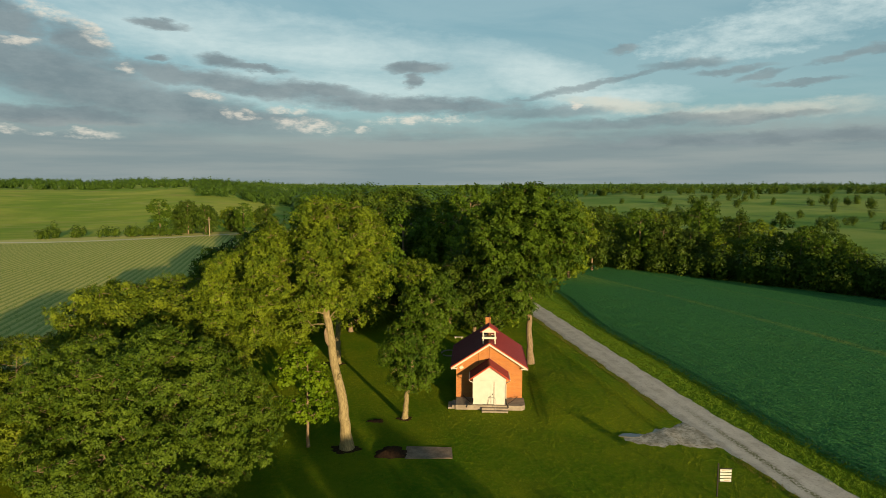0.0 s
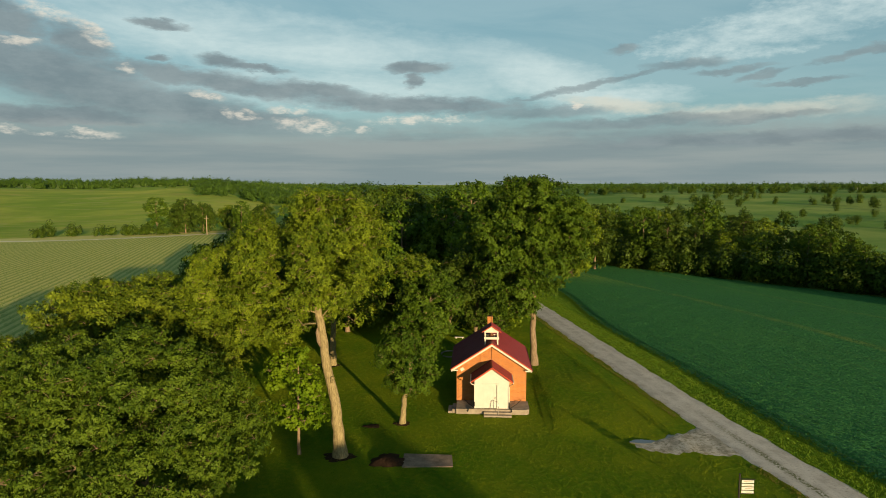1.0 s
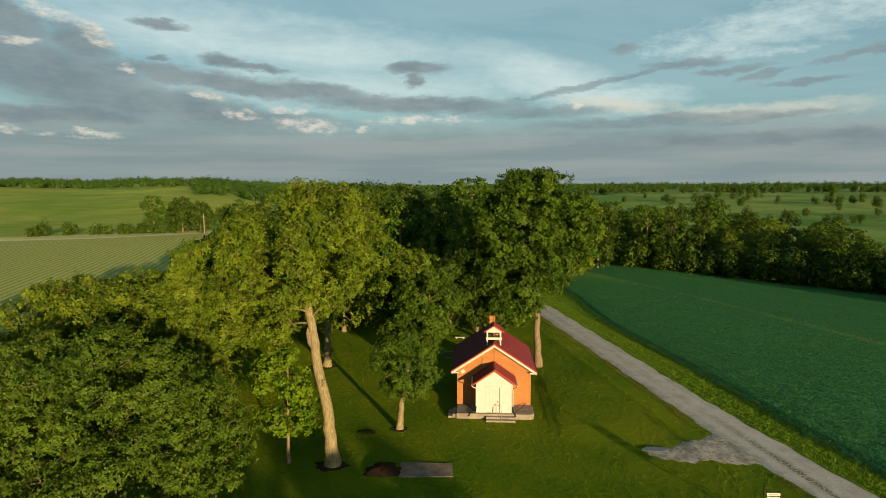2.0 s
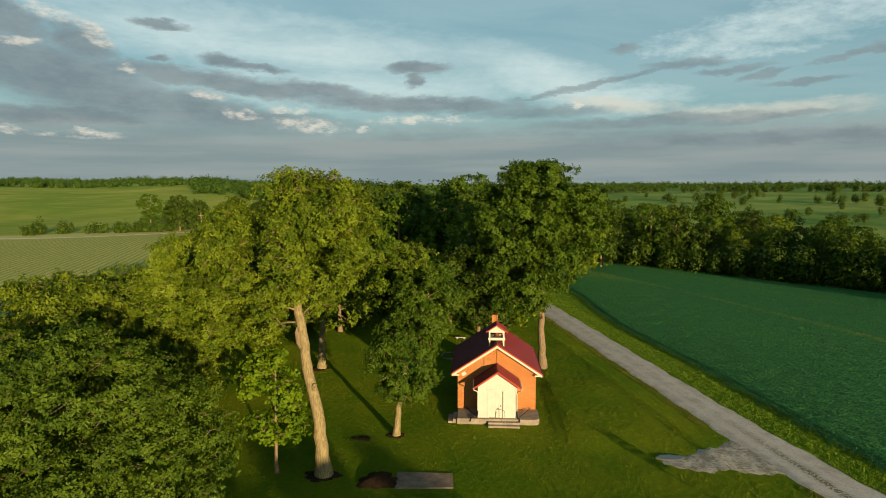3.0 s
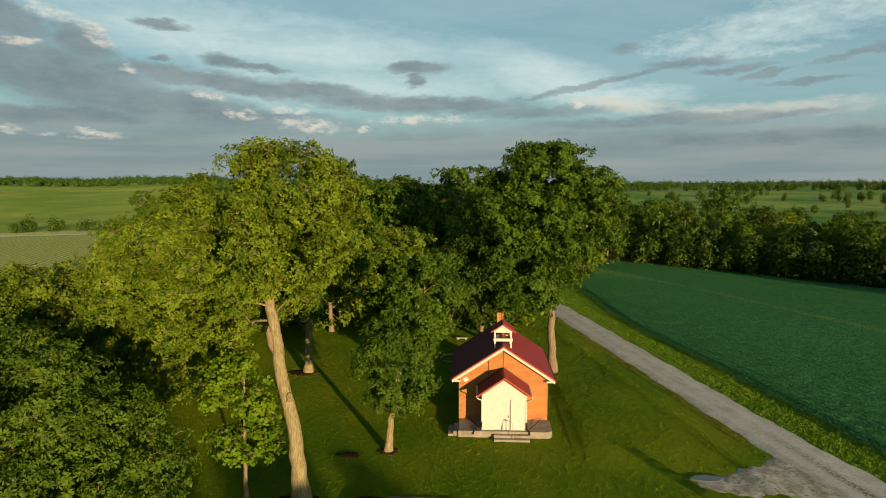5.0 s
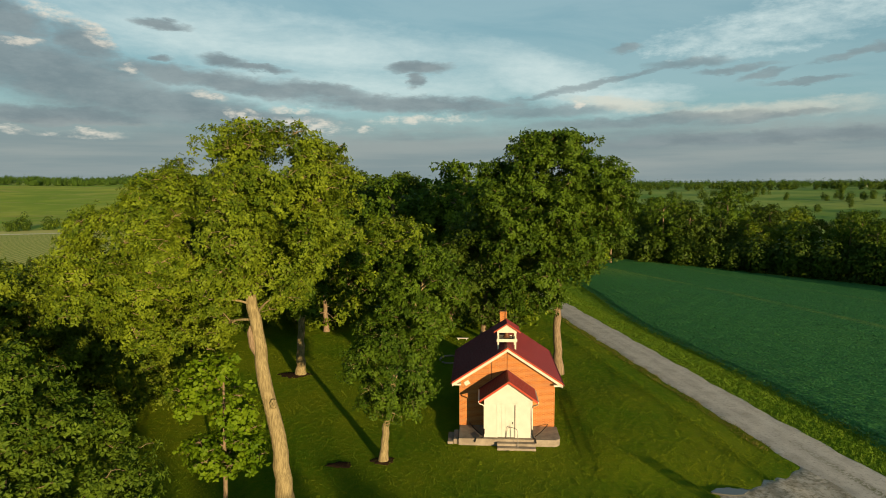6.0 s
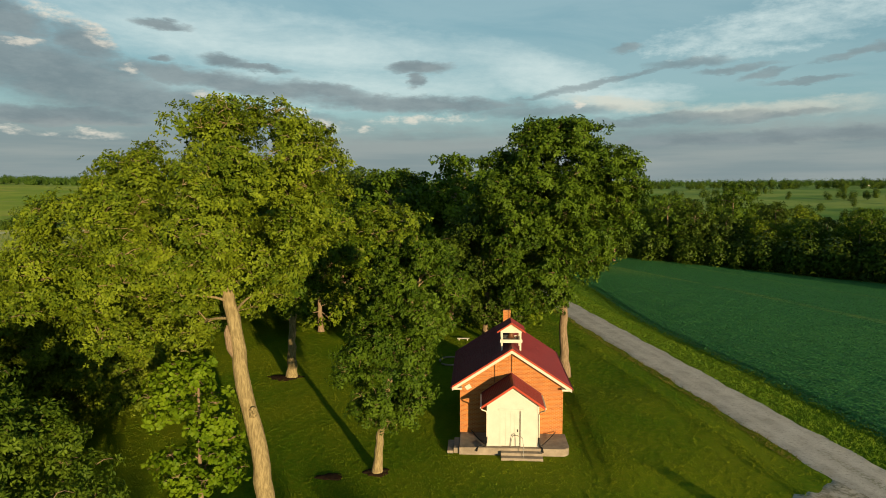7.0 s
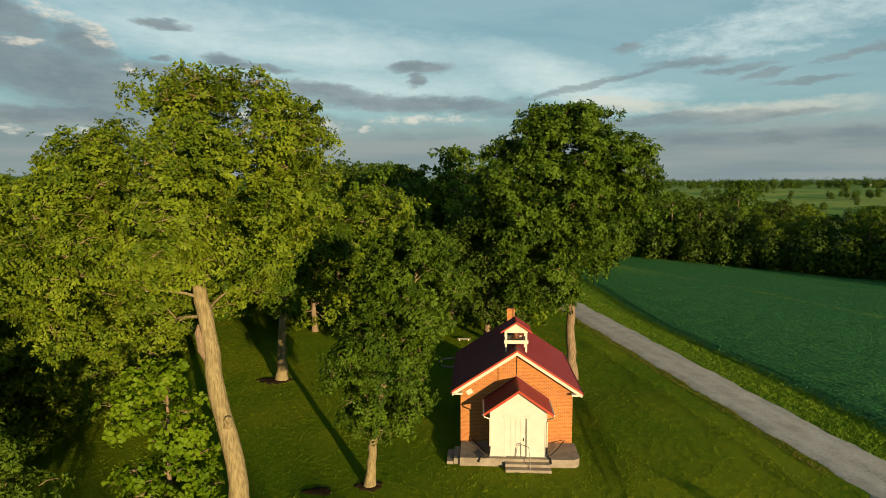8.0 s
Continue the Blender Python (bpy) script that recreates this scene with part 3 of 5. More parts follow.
# ================= trees =================
def crown_points(rng, lobes, boughs, per, reach, hollow=0.5, flat=0.6, gaps=0.44):
    """Boughs spread over uneven ellipsoids (centre, half sizes), each a small heap of sprays with gaps to the next.
    Gives the bough middles, and the spray middles, their outward directions and their bough."""
    C, R = np.array([l[0] for l in lobes], float), np.array([l[1] for l in lobes], float)
    area = R[:, 0] * R[:, 1] + R[:, 1] * R[:, 2] + R[:, 0] * R[:, 2]
    many = boughs * 20
    pick = rng.choice(len(lobes), many, p=area / area.sum())
    d = sph(rng, many)
    d[:, 2] = np.where((d[:, 2] < -0.3) & (rng.random(many) < 0.5), -d[:, 2], d[:, 2])
    rad = (hollow + (1 - hollow) * rng.random(many) ** 0.5) * rng.uniform(0.80, 0.97, many)
    p = C[pick] + d * R[pick] * rad[:, None]
    inner = np.min(np.linalg.norm((p[:, None] - C[None]) / R[None], axis=2), axis=1)
    ok = (inner > 0.60) | (rng.random(many) < 0.12)
    # deep gaps between the larger masses
    wave = sph(rng, 9) * (2 * np.pi / (reach * rng.uniform(2.6, 4.6, 9)))[:, None] * np.array([1, 1, 1.25])
    mass = np.sin(p @ wave.T + rng.uniform(0, 6.28, 9)).sum(1)
    ok &= mass > np.quantile(mass, gaps)
    mids = np.empty((boughs, 3))
    outs = np.empty((boughs, 3))
    n, space = 0, reach * 1.10
    for i in np.flatnonzero(ok):
        if n == boughs:
            break
        if n and np.min(((mids[:n] - p[i]) ** 2 * np.array([1, 1, 1.9])).sum(1)) < (space * rng.uniform(0.7, 1.2)) ** 2:
            continue
        mids[n], outs[n] = p[i], d[i]
        n += 1
    mids, outs = mids[:n], outs[:n]
    size = reach * rng.uniform(0.62, 1.08, n)
    count = np.maximum(3, (per * (size / reach) ** 2 * rng.uniform(0.7, 1.2, n)).astype(int))
    k = np.repeat(np.arange(n), count)
    e = sph(rng, len(k))
    e[:, 2] = np.where((e[:, 2] < 0) & (rng.random(len(k)) < 0.55), -e[:, 2], e[:, 2])
    u = rng.random(len(k)) ** 0.28
    tilt = outs[k] * (size[k] * rng.uniform(-0.25, 0.30, len(k)))[:, None]
    q = mids[k] + e * (size[k] * u)[:, None] * np.array([1, 1, flat]) + tilt * np.array([1, 1, 0.3])
    q[:, 2] -= 0.16 * ((q[:, :2] - mids[k][:, :2]) ** 2).sum(1) / reach
    o = e * 1.0 + outs[k] * 0.45 + np.array([0, 0, 0.3])
    return mids, q, o / np.linalg.norm(o, axis=1, keepdims=True), k


def foliage(rng, mids, outs, size, tufts, per, leaf, slim=0.46):
    """Tufts of leaves that spread like the fingers of a star from each twig's end. Two triangles a leaf."""
    k = np.repeat(np.arange(len(mids)), tufts)
    c = mids[k] + rng.normal(size=(len(k), 3)) * size * np.array([0.55, 0.55, 0.4])
    o = outs[k] + rng.normal(size=(len(k), 3)) * 0.32
    o /= np.linalg.norm(o, axis=1, keepdims=True)
    j = np.repeat(np.arange(len(k)), per)
    n = len(j)
    side = rng.normal(size=(n, 3))
    side -= (side * o[j]).sum(1, keepdims=True) * o[j]
    side /= np.linalg.norm(side, axis=1, keepdims=True) + 1e-9
    a = side * rng.uniform(0.55, 1.0, n)[:, None] + o[j] * rng.uniform(-0.2, 0.45, n)[:, None] - np.array([0, 0, 1.0]) * rng.uniform(0.0, 0.35, n)[:, None]
    a /= np.linalg.norm(a, axis=1, keepdims=True)
    s = np.cross(a, o[j] + rng.normal(size=(n, 3)) * 0.34)
    s /= np.linalg.norm(s, axis=1, keepdims=True) + 1e-9
    up = np.cross(s, a)
    L = (leaf * rng.uniform(0.65, 1.3, n))[:, None]
    W2 = L * (slim * rng.uniform(0.8, 1.2, n))[:, None] * 0.5
    root = c[j] + a * L * 0.12
    co = np.stack([root, root + a * L * 0.58 + s * W2 + up * L * 0.07, root + a * L - up * L * 0.10, root + a * L * 0.58 - s * W2 + up * L * 0.07], 1).reshape(-1, 3)
    i = np.arange(n)[:, None] * 4
    tri = np.concatenate([i + np.array([[0, 1, 2]]), i + np.array([[0, 2, 3]])], 1).reshape(-1, 3)
    return co, tri


def limb(rng, a, b, r0, r1, seg=7, sag=0.08, sides=7):
    a, b = np.asarray(a, float), np.asarray(b, float)
    t = np.linspace(0, 1, seg)[:, None]
    ln = np.linalg.norm(b - a)
    mid = rng.normal(size=3) * ln * sag + np.array([0, 0, ln * 0.10])
    p = a + (b - a) * t + mid * (t * (1 - t) * 4) + rng.normal(size=(seg, 3)) * ln * 0.012 * t
    return p, np.linspace(r0, r1, seg), sides


def tree(name, trunk, radius, lobes, mat, bark_mat, label, seed, boughs=80, per=12, reach=1.3, leaf=0.22, size=0.38, tufts=4, leaves_each=9, slim=0.46, hollow=0.5, flat=0.6, twigs=0.5, bare=0.45, group="", category="tree"):
    """trunk: points from the ground up. Boughs fork from it, the nearest first, and carry twigs and leaf tufts."""
    rng = np.random.default_rng(seed)
    base = np.array(trunk[0], float)
    top = thing(name, tuple(base), label, category, group)
    T = np.array(trunk, float)
    seg = np.linspace(0, len(T) - 1, 22)
    P = np.stack([np.interp(seg, np.arange(len(T)), T[:, k]) for k in range(3)], 1)
    for _ in range(2):
        P[1:-1] = (P[:-2] + 2 * P[1:-1] + P[2:]) / 4
    P[1:-1] += rng.normal(size=(len(P) - 2, 3)) * radius * 0.10
    f = np.linspace(0, 1, len(P))
    R = radius * (1.0 - 0.62 * f) + radius * 0.5 * np.exp(-f * 26)
    R[3:] *= 1 + 0.05 * rng.normal(size=len(P) - 3)
    P[0, 2] -= 0.25
    pieces = [tube_arrays(P, R, 14)]
    hubs, mids, outs, own = crown_points(rng, lobes, boughs, per, reach, hollow, flat)
    # boughs: each forks from the nearest wood below it
    k0 = int(len(P) * bare)
    nodes, thick = P[k0:], R[k0:] * 0.62
    order = np.argsort(np.min(((hubs[:, None] - P[None, k0:]) ** 2).sum(2), axis=1))
    for i in order:
        e = hubs[i]
        cost = np.linalg.norm(nodes - e, axis=1) + 1.1 * np.maximum(nodes[:, 2] - e[2] + 0.4, 0) - 2.2 * np.minimum(thick, 0.2)
        w = int(np.argmin(cost))
        ln = np.linalg.norm(nodes[w] - e)
        r0 = min(thick[w] * 0.8, 0.03 + 0.022 * ln)
        p, r, sd = limb(rng, nodes[w], e, r0, r0 * 0.4, 6, 0.07, 6)
        pieces.append(tube_arrays(p, r, sd))
        nodes, thick = np.concatenate([nodes, p[2:]]), np.concatenate([thick, r[2:]])
    for i in np.flatnonzero(rng.random(len(mids)) < twigs):
        a = hubs[own[i]]
        p, r, sd = limb(rng, a, mids[i], 0.020, 0.006, 4, 0.10, 4)
        pieces.append(tube_arrays(p, r, sd))
    c, q = joined(pieces)
    part("trunk", mesh_of("trunk", c, q, bark_mat, True), None, top)
    c, q = foliage(rng, mids, outs, size, tufts, leaves_each, leaf, slim)
    part("crown", mesh_of("crown", c, q, mat), None, top)
    return top


def scaled_copy(ob, x, y, turn, s, sz=None):
    """A further tree of the same kind, at its own size."""
    c = copy_thing(ob, pose(x, y, float(height(x, y)) - 0.1, 0, 0, turn))
    c.scale = (s, s, sz or s)
    return c


# ================= the schoolhouse =================
HW, LEN = 3.2, 7.55                 # half width, length
FLOOR = 0.45                        # top of the terrace
EAVE_X, EAVE_Z, RIDGE_Z = 3.67, 3.53, 5.94
SLOPE = (RIDGE_Z - EAVE_Z) / EAVE_X
ROOF_Y0, ROOF_Y1 = -0.40, 7.92

school = thing("schoolhouse", (0, 3.5, 0), "one-room red brick schoolhouse with red metal roof", "schoolhouse")


def ribbed_slope(bm, side, x_top, z_top, x_low, z_low, y0, y1, pitch, thick=0.05, rib=0.03, high=0.022):
    """One roof slope of sheet metal: raised ribs running from ridge to eave."""
    prof = []
    n = max(2, round((y1 - y0) / pitch))
    w = (y1 - y0) / n
    for i in range(n):
        a = y0 + i * w
        prof += [(a, high), (a + rib, high), (a + rib * 1.6, 0.0), (a + w - rib * 0.6, 0.0)]
    prof.append((y1, high))
    up = [bm.verts.new((side * x_top, y, z_top + h)) for y, h in prof]
    lo = [bm.verts.new((side * x_low, y, z_low + h)) for y, h in prof]
    up2 = [bm.verts.new((side * x_top, y, z_top - thick)) for y, h in prof]
    lo2 = [bm.verts.new((side * x_low, y, z_low - thick)) for y, h in prof]
    for i in range(len(prof) - 1):
        bm.faces.new((up[i], lo[i], lo[i + 1], up[i + 1]))
        bm.faces.new((up2[i + 1], lo2[i + 1], lo2[i], up2[i]))
        bm.faces.new((lo[i], lo2[i], lo2[i + 1], lo[i + 1]))
        bm.faces.new((up[i + 1], up2[i + 1], up2[i], up[i]))
    bm.faces.new((up[0], up2[0], lo2[0], lo[0]))
    bm.faces.new((lo[-1], lo2[-1], up2[-1], up[-1]))
    return bm


def raking_board(bm, side, x_top, z_top, x_low, z_low, y0, y1, drop0, drop1):
    """A board that follows a gable's slope."""
    c = [(side * x_top, z_top - drop0), (side * x_low, z_low - drop0), (side * x_low, z_low - drop1), (side * x_top, z_top - drop1)]
    return prism(bm, c, y0, y1)


# walls, 0.3 thick; the gables rise under the roof
gable = [(-HW, 0.0), (HW, 0.0), (HW, RIDGE_Z - SLOPE * HW - 0.10), (0, RIDGE_Z - 0.10), (-HW, RIDGE_Z - SLOPE * HW - 0.10)]
part("front_wall", prism(bmesh.new(), gable, 0.0, 0.3), M_BRICK, school, "orange-red brick gable wall")
part("back_wall", prism(bmesh.new(), gable, LEN - 0.3, LEN), M_BRICK, school)


def side_wall(side):
    """A long wall with three window openings through it."""
    bm = bmesh.new()
    x0, x1 = sorted((side * HW, side * (HW - 0.3)))
    top = RIDGE_Z - SLOPE * HW - 0.12
    cuts = [0.3]
    for c in (1.55, 3.75, 5.95):
        box(bm, x0, x1, cuts[-1], c - 0.45, 0.0, top)
        box(bm, x0, x1, c - 0.45, c + 0.45, 0.0, 1.25)
        box(bm, x0, x1, c - 0.45, c + 0.45, 2.95, top)
        cuts.append(c + 0.45)
    box(bm, x0, x1, cuts[-1], LEN - 0.3, 0.0, top)
    wall = part("side_wall", bm, M_BRICK, school)
    for c in (1.55, 3.75, 5.95):
        xm = side * (HW - 0.12)
        bm = bmesh.new()
        for a in ((c - 0.45, c - 0.38, 1.25, 2.95), (c + 0.38, c + 0.45, 1.25, 2.95), (c - 0.38, c + 0.38, 1.25, 1.33), (c - 0.38, c + 0.38, 2.87, 2.95), (c - 0.38, c + 0.38, 2.07, 2.13), (c - 0.02, c + 0.02, 1.33, 2.07), (c - 0.02, c + 0.02, 2.13, 2.87)):
            box(bm, xm - 0.04, xm + 0.04, *a)
        fr = part("window_frame", bm, M_TRIM, school)
        part("pane", boxed(xm - 0.008, xm + 0.008, c - 0.38, c + 0.38, 1.33, 2.87), M_GLASSY, fr, "dark window glass")
        part("sill", boxed(side * HW - 0.06, side * HW + 0.06, c - 0.52, c + 0.52, 1.17, 1.25, bevel=0.01), M_CONCRETE, school)


side_wall(-1), side_wall(1)
part("interior_floor", boxed(-HW + 0.3, HW - 0.3, 0.3, LEN - 0.3, 0.0, 0.4), M_POLE, school)

for side in (-1, 1):
    bm = ribbed_slope(bmesh.new(), side, 0.0, RIDGE_Z, EAVE_X, EAVE_Z, ROOF_Y0, ROOF_Y1, 0.23)
    part("roof_slope", bm, M_ROOF, school, "dark red ribbed metal roofing")
    # barge flashing, cream rake board and frieze on the gable, soffit and gutter
    part("barge_flashing", raking_board(bmesh.new(), side, 0.0, RIDGE_Z + 0.04, EAVE_X + 0.02, EAVE_Z + 0.04, ROOF_Y0 - 0.04, ROOF_Y0 + 0.05, 0.0, 0.11), M_FLASH, school)
    part("rake_board", raking_board(bmesh.new(), side, 0.0, RIDGE_Z, EAVE_X, EAVE_Z, ROOF_Y0 - 0.02, ROOF_Y0 + 0.03, 0.075, 0.27), M_TRIM, school, "cream painted rake board")
    part("soffit", raking_board(bmesh.new(), side, 0.0, RIDGE_Z, EAVE_X, EAVE_Z, ROOF_Y0 + 0.03, -0.002, 0.06, 0.10), M_TRIM, school)
    part("frieze_board", raking_board(bmesh.new(), side, 0.0, RIDGE_Z, HW, RIDGE_Z - SLOPE * HW, -0.045, -0.002, 0.10, 0.28), M_TRIM, school)
    part("eave_return", boxed(*sorted((side * (HW - 0.12), side * (EAVE_X + 0.02))), ROOF_Y0 - 0.02, ROOF_Y0 + 0.34, EAVE_Z - 0.20, EAVE_Z - 0.08, bevel=0.015), M_TRIM, school)
    gut = bmesh.new()
    box(gut, *sorted((side * EAVE_X, side * (EAVE_X + 0.11))), ROOF_Y0, ROOF_Y1, EAVE_Z - 0.13, EAVE_Z - 0.03, bevel=0.02)
    part("gutter", gut, M_ROOF, school)
cap = bmesh.new()
prism(cap, [(-0.17, RIDGE_Z - 0.17 * SLOPE + 0.03), (0, RIDGE_Z + 0.045), (0.17, RIDGE_Z - 0.17 * SLOPE + 0.03), (0.17, RIDGE_Z - 0.17 * SLOPE + 0.015), (0, RIDGE_Z + 0.025), (-0.17, RIDGE_Z - 0.17 * SLOPE + 0.015)], ROOF_Y0, ROOF_Y1)
part("ridge_cap", cap, M_ROOF, school)

# chimney with a stepped head, and its lightning rod
ch = bmesh.new()
box(ch, -0.26, 0.26, 7.05, 7.55, 5.2, 6.62)
box(ch, -0.29, 0.29, 7.02, 7.58, 6.62, 6.74, bevel=0.01)
box(ch, -0.26, 0.26, 7.05, 7.55, 6.74, 6.82)
chim = part("chimney", ch, M_BRICK, school, "square brick chimney")
part("flue", boxed(-0.14, 0.14, 7.17, 7.43, 6.82, 6.86), M_DARK, chim)
part("lightning_rod", pipe("lightning_rod", [(0.16, 6.95, 5.8), (0.16, 6.95, 6.7), (0.16, 6.95, 7.5)], 0.015, M_IRON, 6), None, school, "thin dark lightning rod")

# belfry on the front of the ridge
bel = part("belfry", boxed(-0.62, 0.62, 0.70, 1.80, 6.04, 6.16, bevel=0.01), M_TRIM, school, "open cream belfry with an iron bell")
for px in (-0.58, 0.58):
    for py in (0.75, 1.75):
        part("post", boxed(px - 0.055, px + 0.055, py - 0.055, py + 0.055, RIDGE_Z - SLOPE * abs(px) - 0.1, 6.80), M_TRIM, bel)
part("front_rail", boxed(-0.70, 0.70, 0.655, 0.695, 6.06, 6.27, bevel=0.008), M_TRIM, bel)
part("back_rail", boxed(-0.66, 0.66, 1.81, 1.85, 6.06, 6.27, bevel=0.008), M_TRIM, bel)
for px in (-0.64, 0.64):
    part("side_rail", boxed(px - 0.02, px + 0.02, 0.80, 1.70, 6.10, 6.27), M_TRIM, bel)
part("top_beam", boxed(-0.66, 0.66, 0.67, 0.78, 6.70, 6.82), M_TRIM, bel)
part("belfry_gable", prism(bmesh.new(), [(-0.78, 6.80), (0.78, 6.80), (0, 7.30)], 0.60, 0.66), M_TRIM, bel)
part("belfry_gable", prism(bmesh.new(), [(-0.78, 6.80), (0.78, 6.80), (0, 7.30)], 1.84, 1.90), M_TRIM, bel)
for side in (-1, 1):
    part("belfry_roof", ribbed_slope(bmesh.new(), side, 0.0, 7.38, 0.88, 6.80, 0.46, 2.04, 0.2), M_ROOF, bel, "small red gable roof")
    part("belfry_barge", raking_board(bmesh.new(), side, 0.0, 7.41, 0.90, 6.82, 0.42, 0.47, 0.0, 0.10), M_FLASH, bel)
bell = bmesh.new()
prof = [(0.02, 6.66), (0.10, 6.64), (0.15, 6.56), (0.17, 6.42), (0.22, 6.32), (0.29, 6.26), (0.27, 6.26), (0.14, 6.42)]
rings = [[bell.verts.new((r * math.cos(a * math.pi / 10), 1.25 + r * math.sin(a * math.pi / 10), z)) for a in range(20)] for r, z in prof]
for a, b in zip(rings, rings[1:]):
    for i in range(20):
        bell.faces.new((a[i], a[(i + 1) % 20], b[(i + 1) % 20], b[i]))
part("bell", bell, M_BELL, bel, "rusty iron bell")
wheel = [(0.40 , 1.25 + 0.36 * math.cos(k * math.pi / 12), 6.48 + 0.30 * math.sin(k * math.pi / 12)) for k in range(25)]
part("bell_wheel", pipe("bell_wheel", wheel, 0.02, M_BELL, 6), None, bel)
part("bell_yoke", boxed(-0.5, 0.5, 1.20, 1.30, 6.62, 6.70), M_BELL, bel)

# terrace along the front, rounded at one corner, with end steps
outline = [(-3.18, -2.28), (2.85, -2.28)] + [(2.85 + 0.5 * math.sin(a * math.pi / 12), -1.78 - 0.5 * math.cos(a * math.pi / 12)) for a in range(1, 7)] + [(3.35, -0.002), (-3.18, -0.002)]
bm = slab(bmesh.new(), outline, -0.2, FLOOR)
bmesh.ops.bevel(bm, geom=[e for e in bm.edges if all(v.co.z > 0.4 for v in e.verts)], offset=0.025, segments=2, affect="EDGES")
terrace = tagged(new("terrace", bm_mesh("terrace", bm, M_CONCRETE)), "low grey concrete terrace before the schoolhouse", "terrace", kind="structure")
for k, (x0, x1, z1) in enumerate(((-3.52, -3.20, 0.33), (-3.90, -3.54, 0.17))):
    part("end_step", boxed(x0, x1, -2.10 - 0.06 * k, -0.55, -0.15, z1, bevel=0.02), M_CONCRETE, terrace)
for k, (y0, z1) in enumerate(((-2.62, 0.30), (-2.97, 0.15))):
    part("front_step", boxed(-0.72, 1.72, y0, -2.30 if k == 0 else -2.62, -0.15, z1, bevel=0.018), M_CONCRETE, terrace)
# handrail of bent pipe by the steps
rail = [(0.60, -2.80, 0.15), (0.58, -2.78, 0.80), (0.55, -2.76, 1.22), (0.49, -2.66, 1.30), (0.30, -2.4, 1.27), (0.12, -2.2, 1.24), (0.0, -2.12, 1.15), (-0.08, -2.08, 0.92), (-0.13, -2.06, FLOOR)]
hand = tagged(new("handrail", pipe("handrail", rail, 0.022, M_STEEL, 8)), "thin bent pipe handrail on concrete steps", "handrail")

# porch: boarded gable front, door, red roof
PW, PY = 1.49, -2.0
porch = part("porch", prism(bmesh.new(), [(-PW, FLOOR), (-0.70, FLOOR), (-0.70, 2.62), (0.50, 2.62), (0.50, FLOOR), (PW, FLOOR), (PW, 3.04), (0, 4.08), (-PW, 3.04)], PY, PY + 0.1), M_WHITE, school, "cream painted boarded porch")
part("porch_side", boxed(-PW, -PW + 0.1, PY + 0.1, -0.002, FLOOR, 3.04), M_WHITE, porch)
part("porch_side", boxed(PW - 0.1, PW, PY + 0.1, -0.002, FLOOR, 3.04), M_WHITE, porch)
for px in (-PW, PW):
    part("corner_board", boxed(px - 0.055, px + 0.055, PY - 0.022, PY + 0.08, FLOOR, 3.0), M_WHITE, porch)
door = part("door", boxed(-0.70, 0.45, PY + 0.035, PY + 0.085, FLOOR + 0.01, 2.62), M_WHITE, porch, "cream plank door standing slightly ajar")
for k in range(4):
    part("plank", boxed(-0.69 + k * 0.27, -0.69 + k * 0.27 + 0.264, PY + 0.022, PY + 0.034, FLOOR + 0.02, 2.61, bevel=0.003), M_WHITE, door)
# thin dark strip on the door, painted shade of the gap
part("door_gap_shade", boxed(0.402, 0.414, PY + 0.0, PY + 0.034, FLOOR + 0.02, 2.60), M_DARK, porch)
part("door_handle", boxed(0.27, 0.32, PY - 0.03, PY + 0.02, 1.36, 1.50, bevel=0.01), M_IRON, door, "dark iron handle")
part("casing", boxed(-0.76, -0.66, PY - 0.018, PY - 0.001, FLOOR, 2.64), M_WHITE, porch)
part("casing", boxed(0.46, 0.56, PY - 0.018, PY - 0.001, FLOOR, 2.64), M_WHITE, porch)
part("lintel", boxed(-0.84, 0.64, PY - 0.030, PY - 0.001, 2.64, 2.76), M_WHITE, porch)
for side in (-1, 1):
    part("porch_roof", ribbed_slope(bmesh.new(), side, 0.0, 4.28, 1.84, 2.98, PY - 0.34, 0.0, 0.21, 0.05, 0.045, 0.035), M_PORCH, porch, "red ribbed metal porch roof")
    part("porch_barge", raking_board(bmesh.new(), side, 0.0, 4.31, 1.87, 3.00, PY - 0.38, PY - 0.31, 0.0, 0.15), M_FLASH, porch)
    part("porch_soffit", raking_board(bmesh.new(), side, 0.0, 4.28, 1.84, 2.98, PY - 0.31, PY - 0.002, 0.055, 0.10), M_TRIM, porch)
    part("wall_flashing", raking_board(bmesh.new(), side, 0.0, 4.36, 1.86, 3.05, -0.05, -0.003, 0.0, 0.16), M_ROOF, porch)
    part("porch_gutter", boxed(*sorted((side * 1.84, side * 1.94)), PY - 0.33, 0.0, 2.86, 2.96, bevel=0.015), M_TRIM, porch)
    sp = [(side * 1.89, PY - 0.25, 2.88), (side * 1.86, PY - 0.22, 2.76), (side * 1.58, PY - 0.06, 2.60), (side * 1.545, PY - 0.05, 2.45), (side * 1.545, PY - 0.05, 0.95)]
    part("downspout", pipe("downspout", sp, 0.04, M_TRIM, 8), None, porch, "cream downspout")
    ho = [(side * 1.545, PY - 0.06, 1.05), (side * 1.56, PY - 0.10, 0.70), (side * 1.62, PY - 0.24, 0.54), (side * (1.72 if side > 0 else 2.05), -2.27, 0.50), (side * (1.76 if side > 0 else 2.15), -2.42, 0.28)]
    part("drain_hose", pipe("drain_hose", ho, 0.05, M_IRON, 8), None, porch, "black corrugated drain hose")
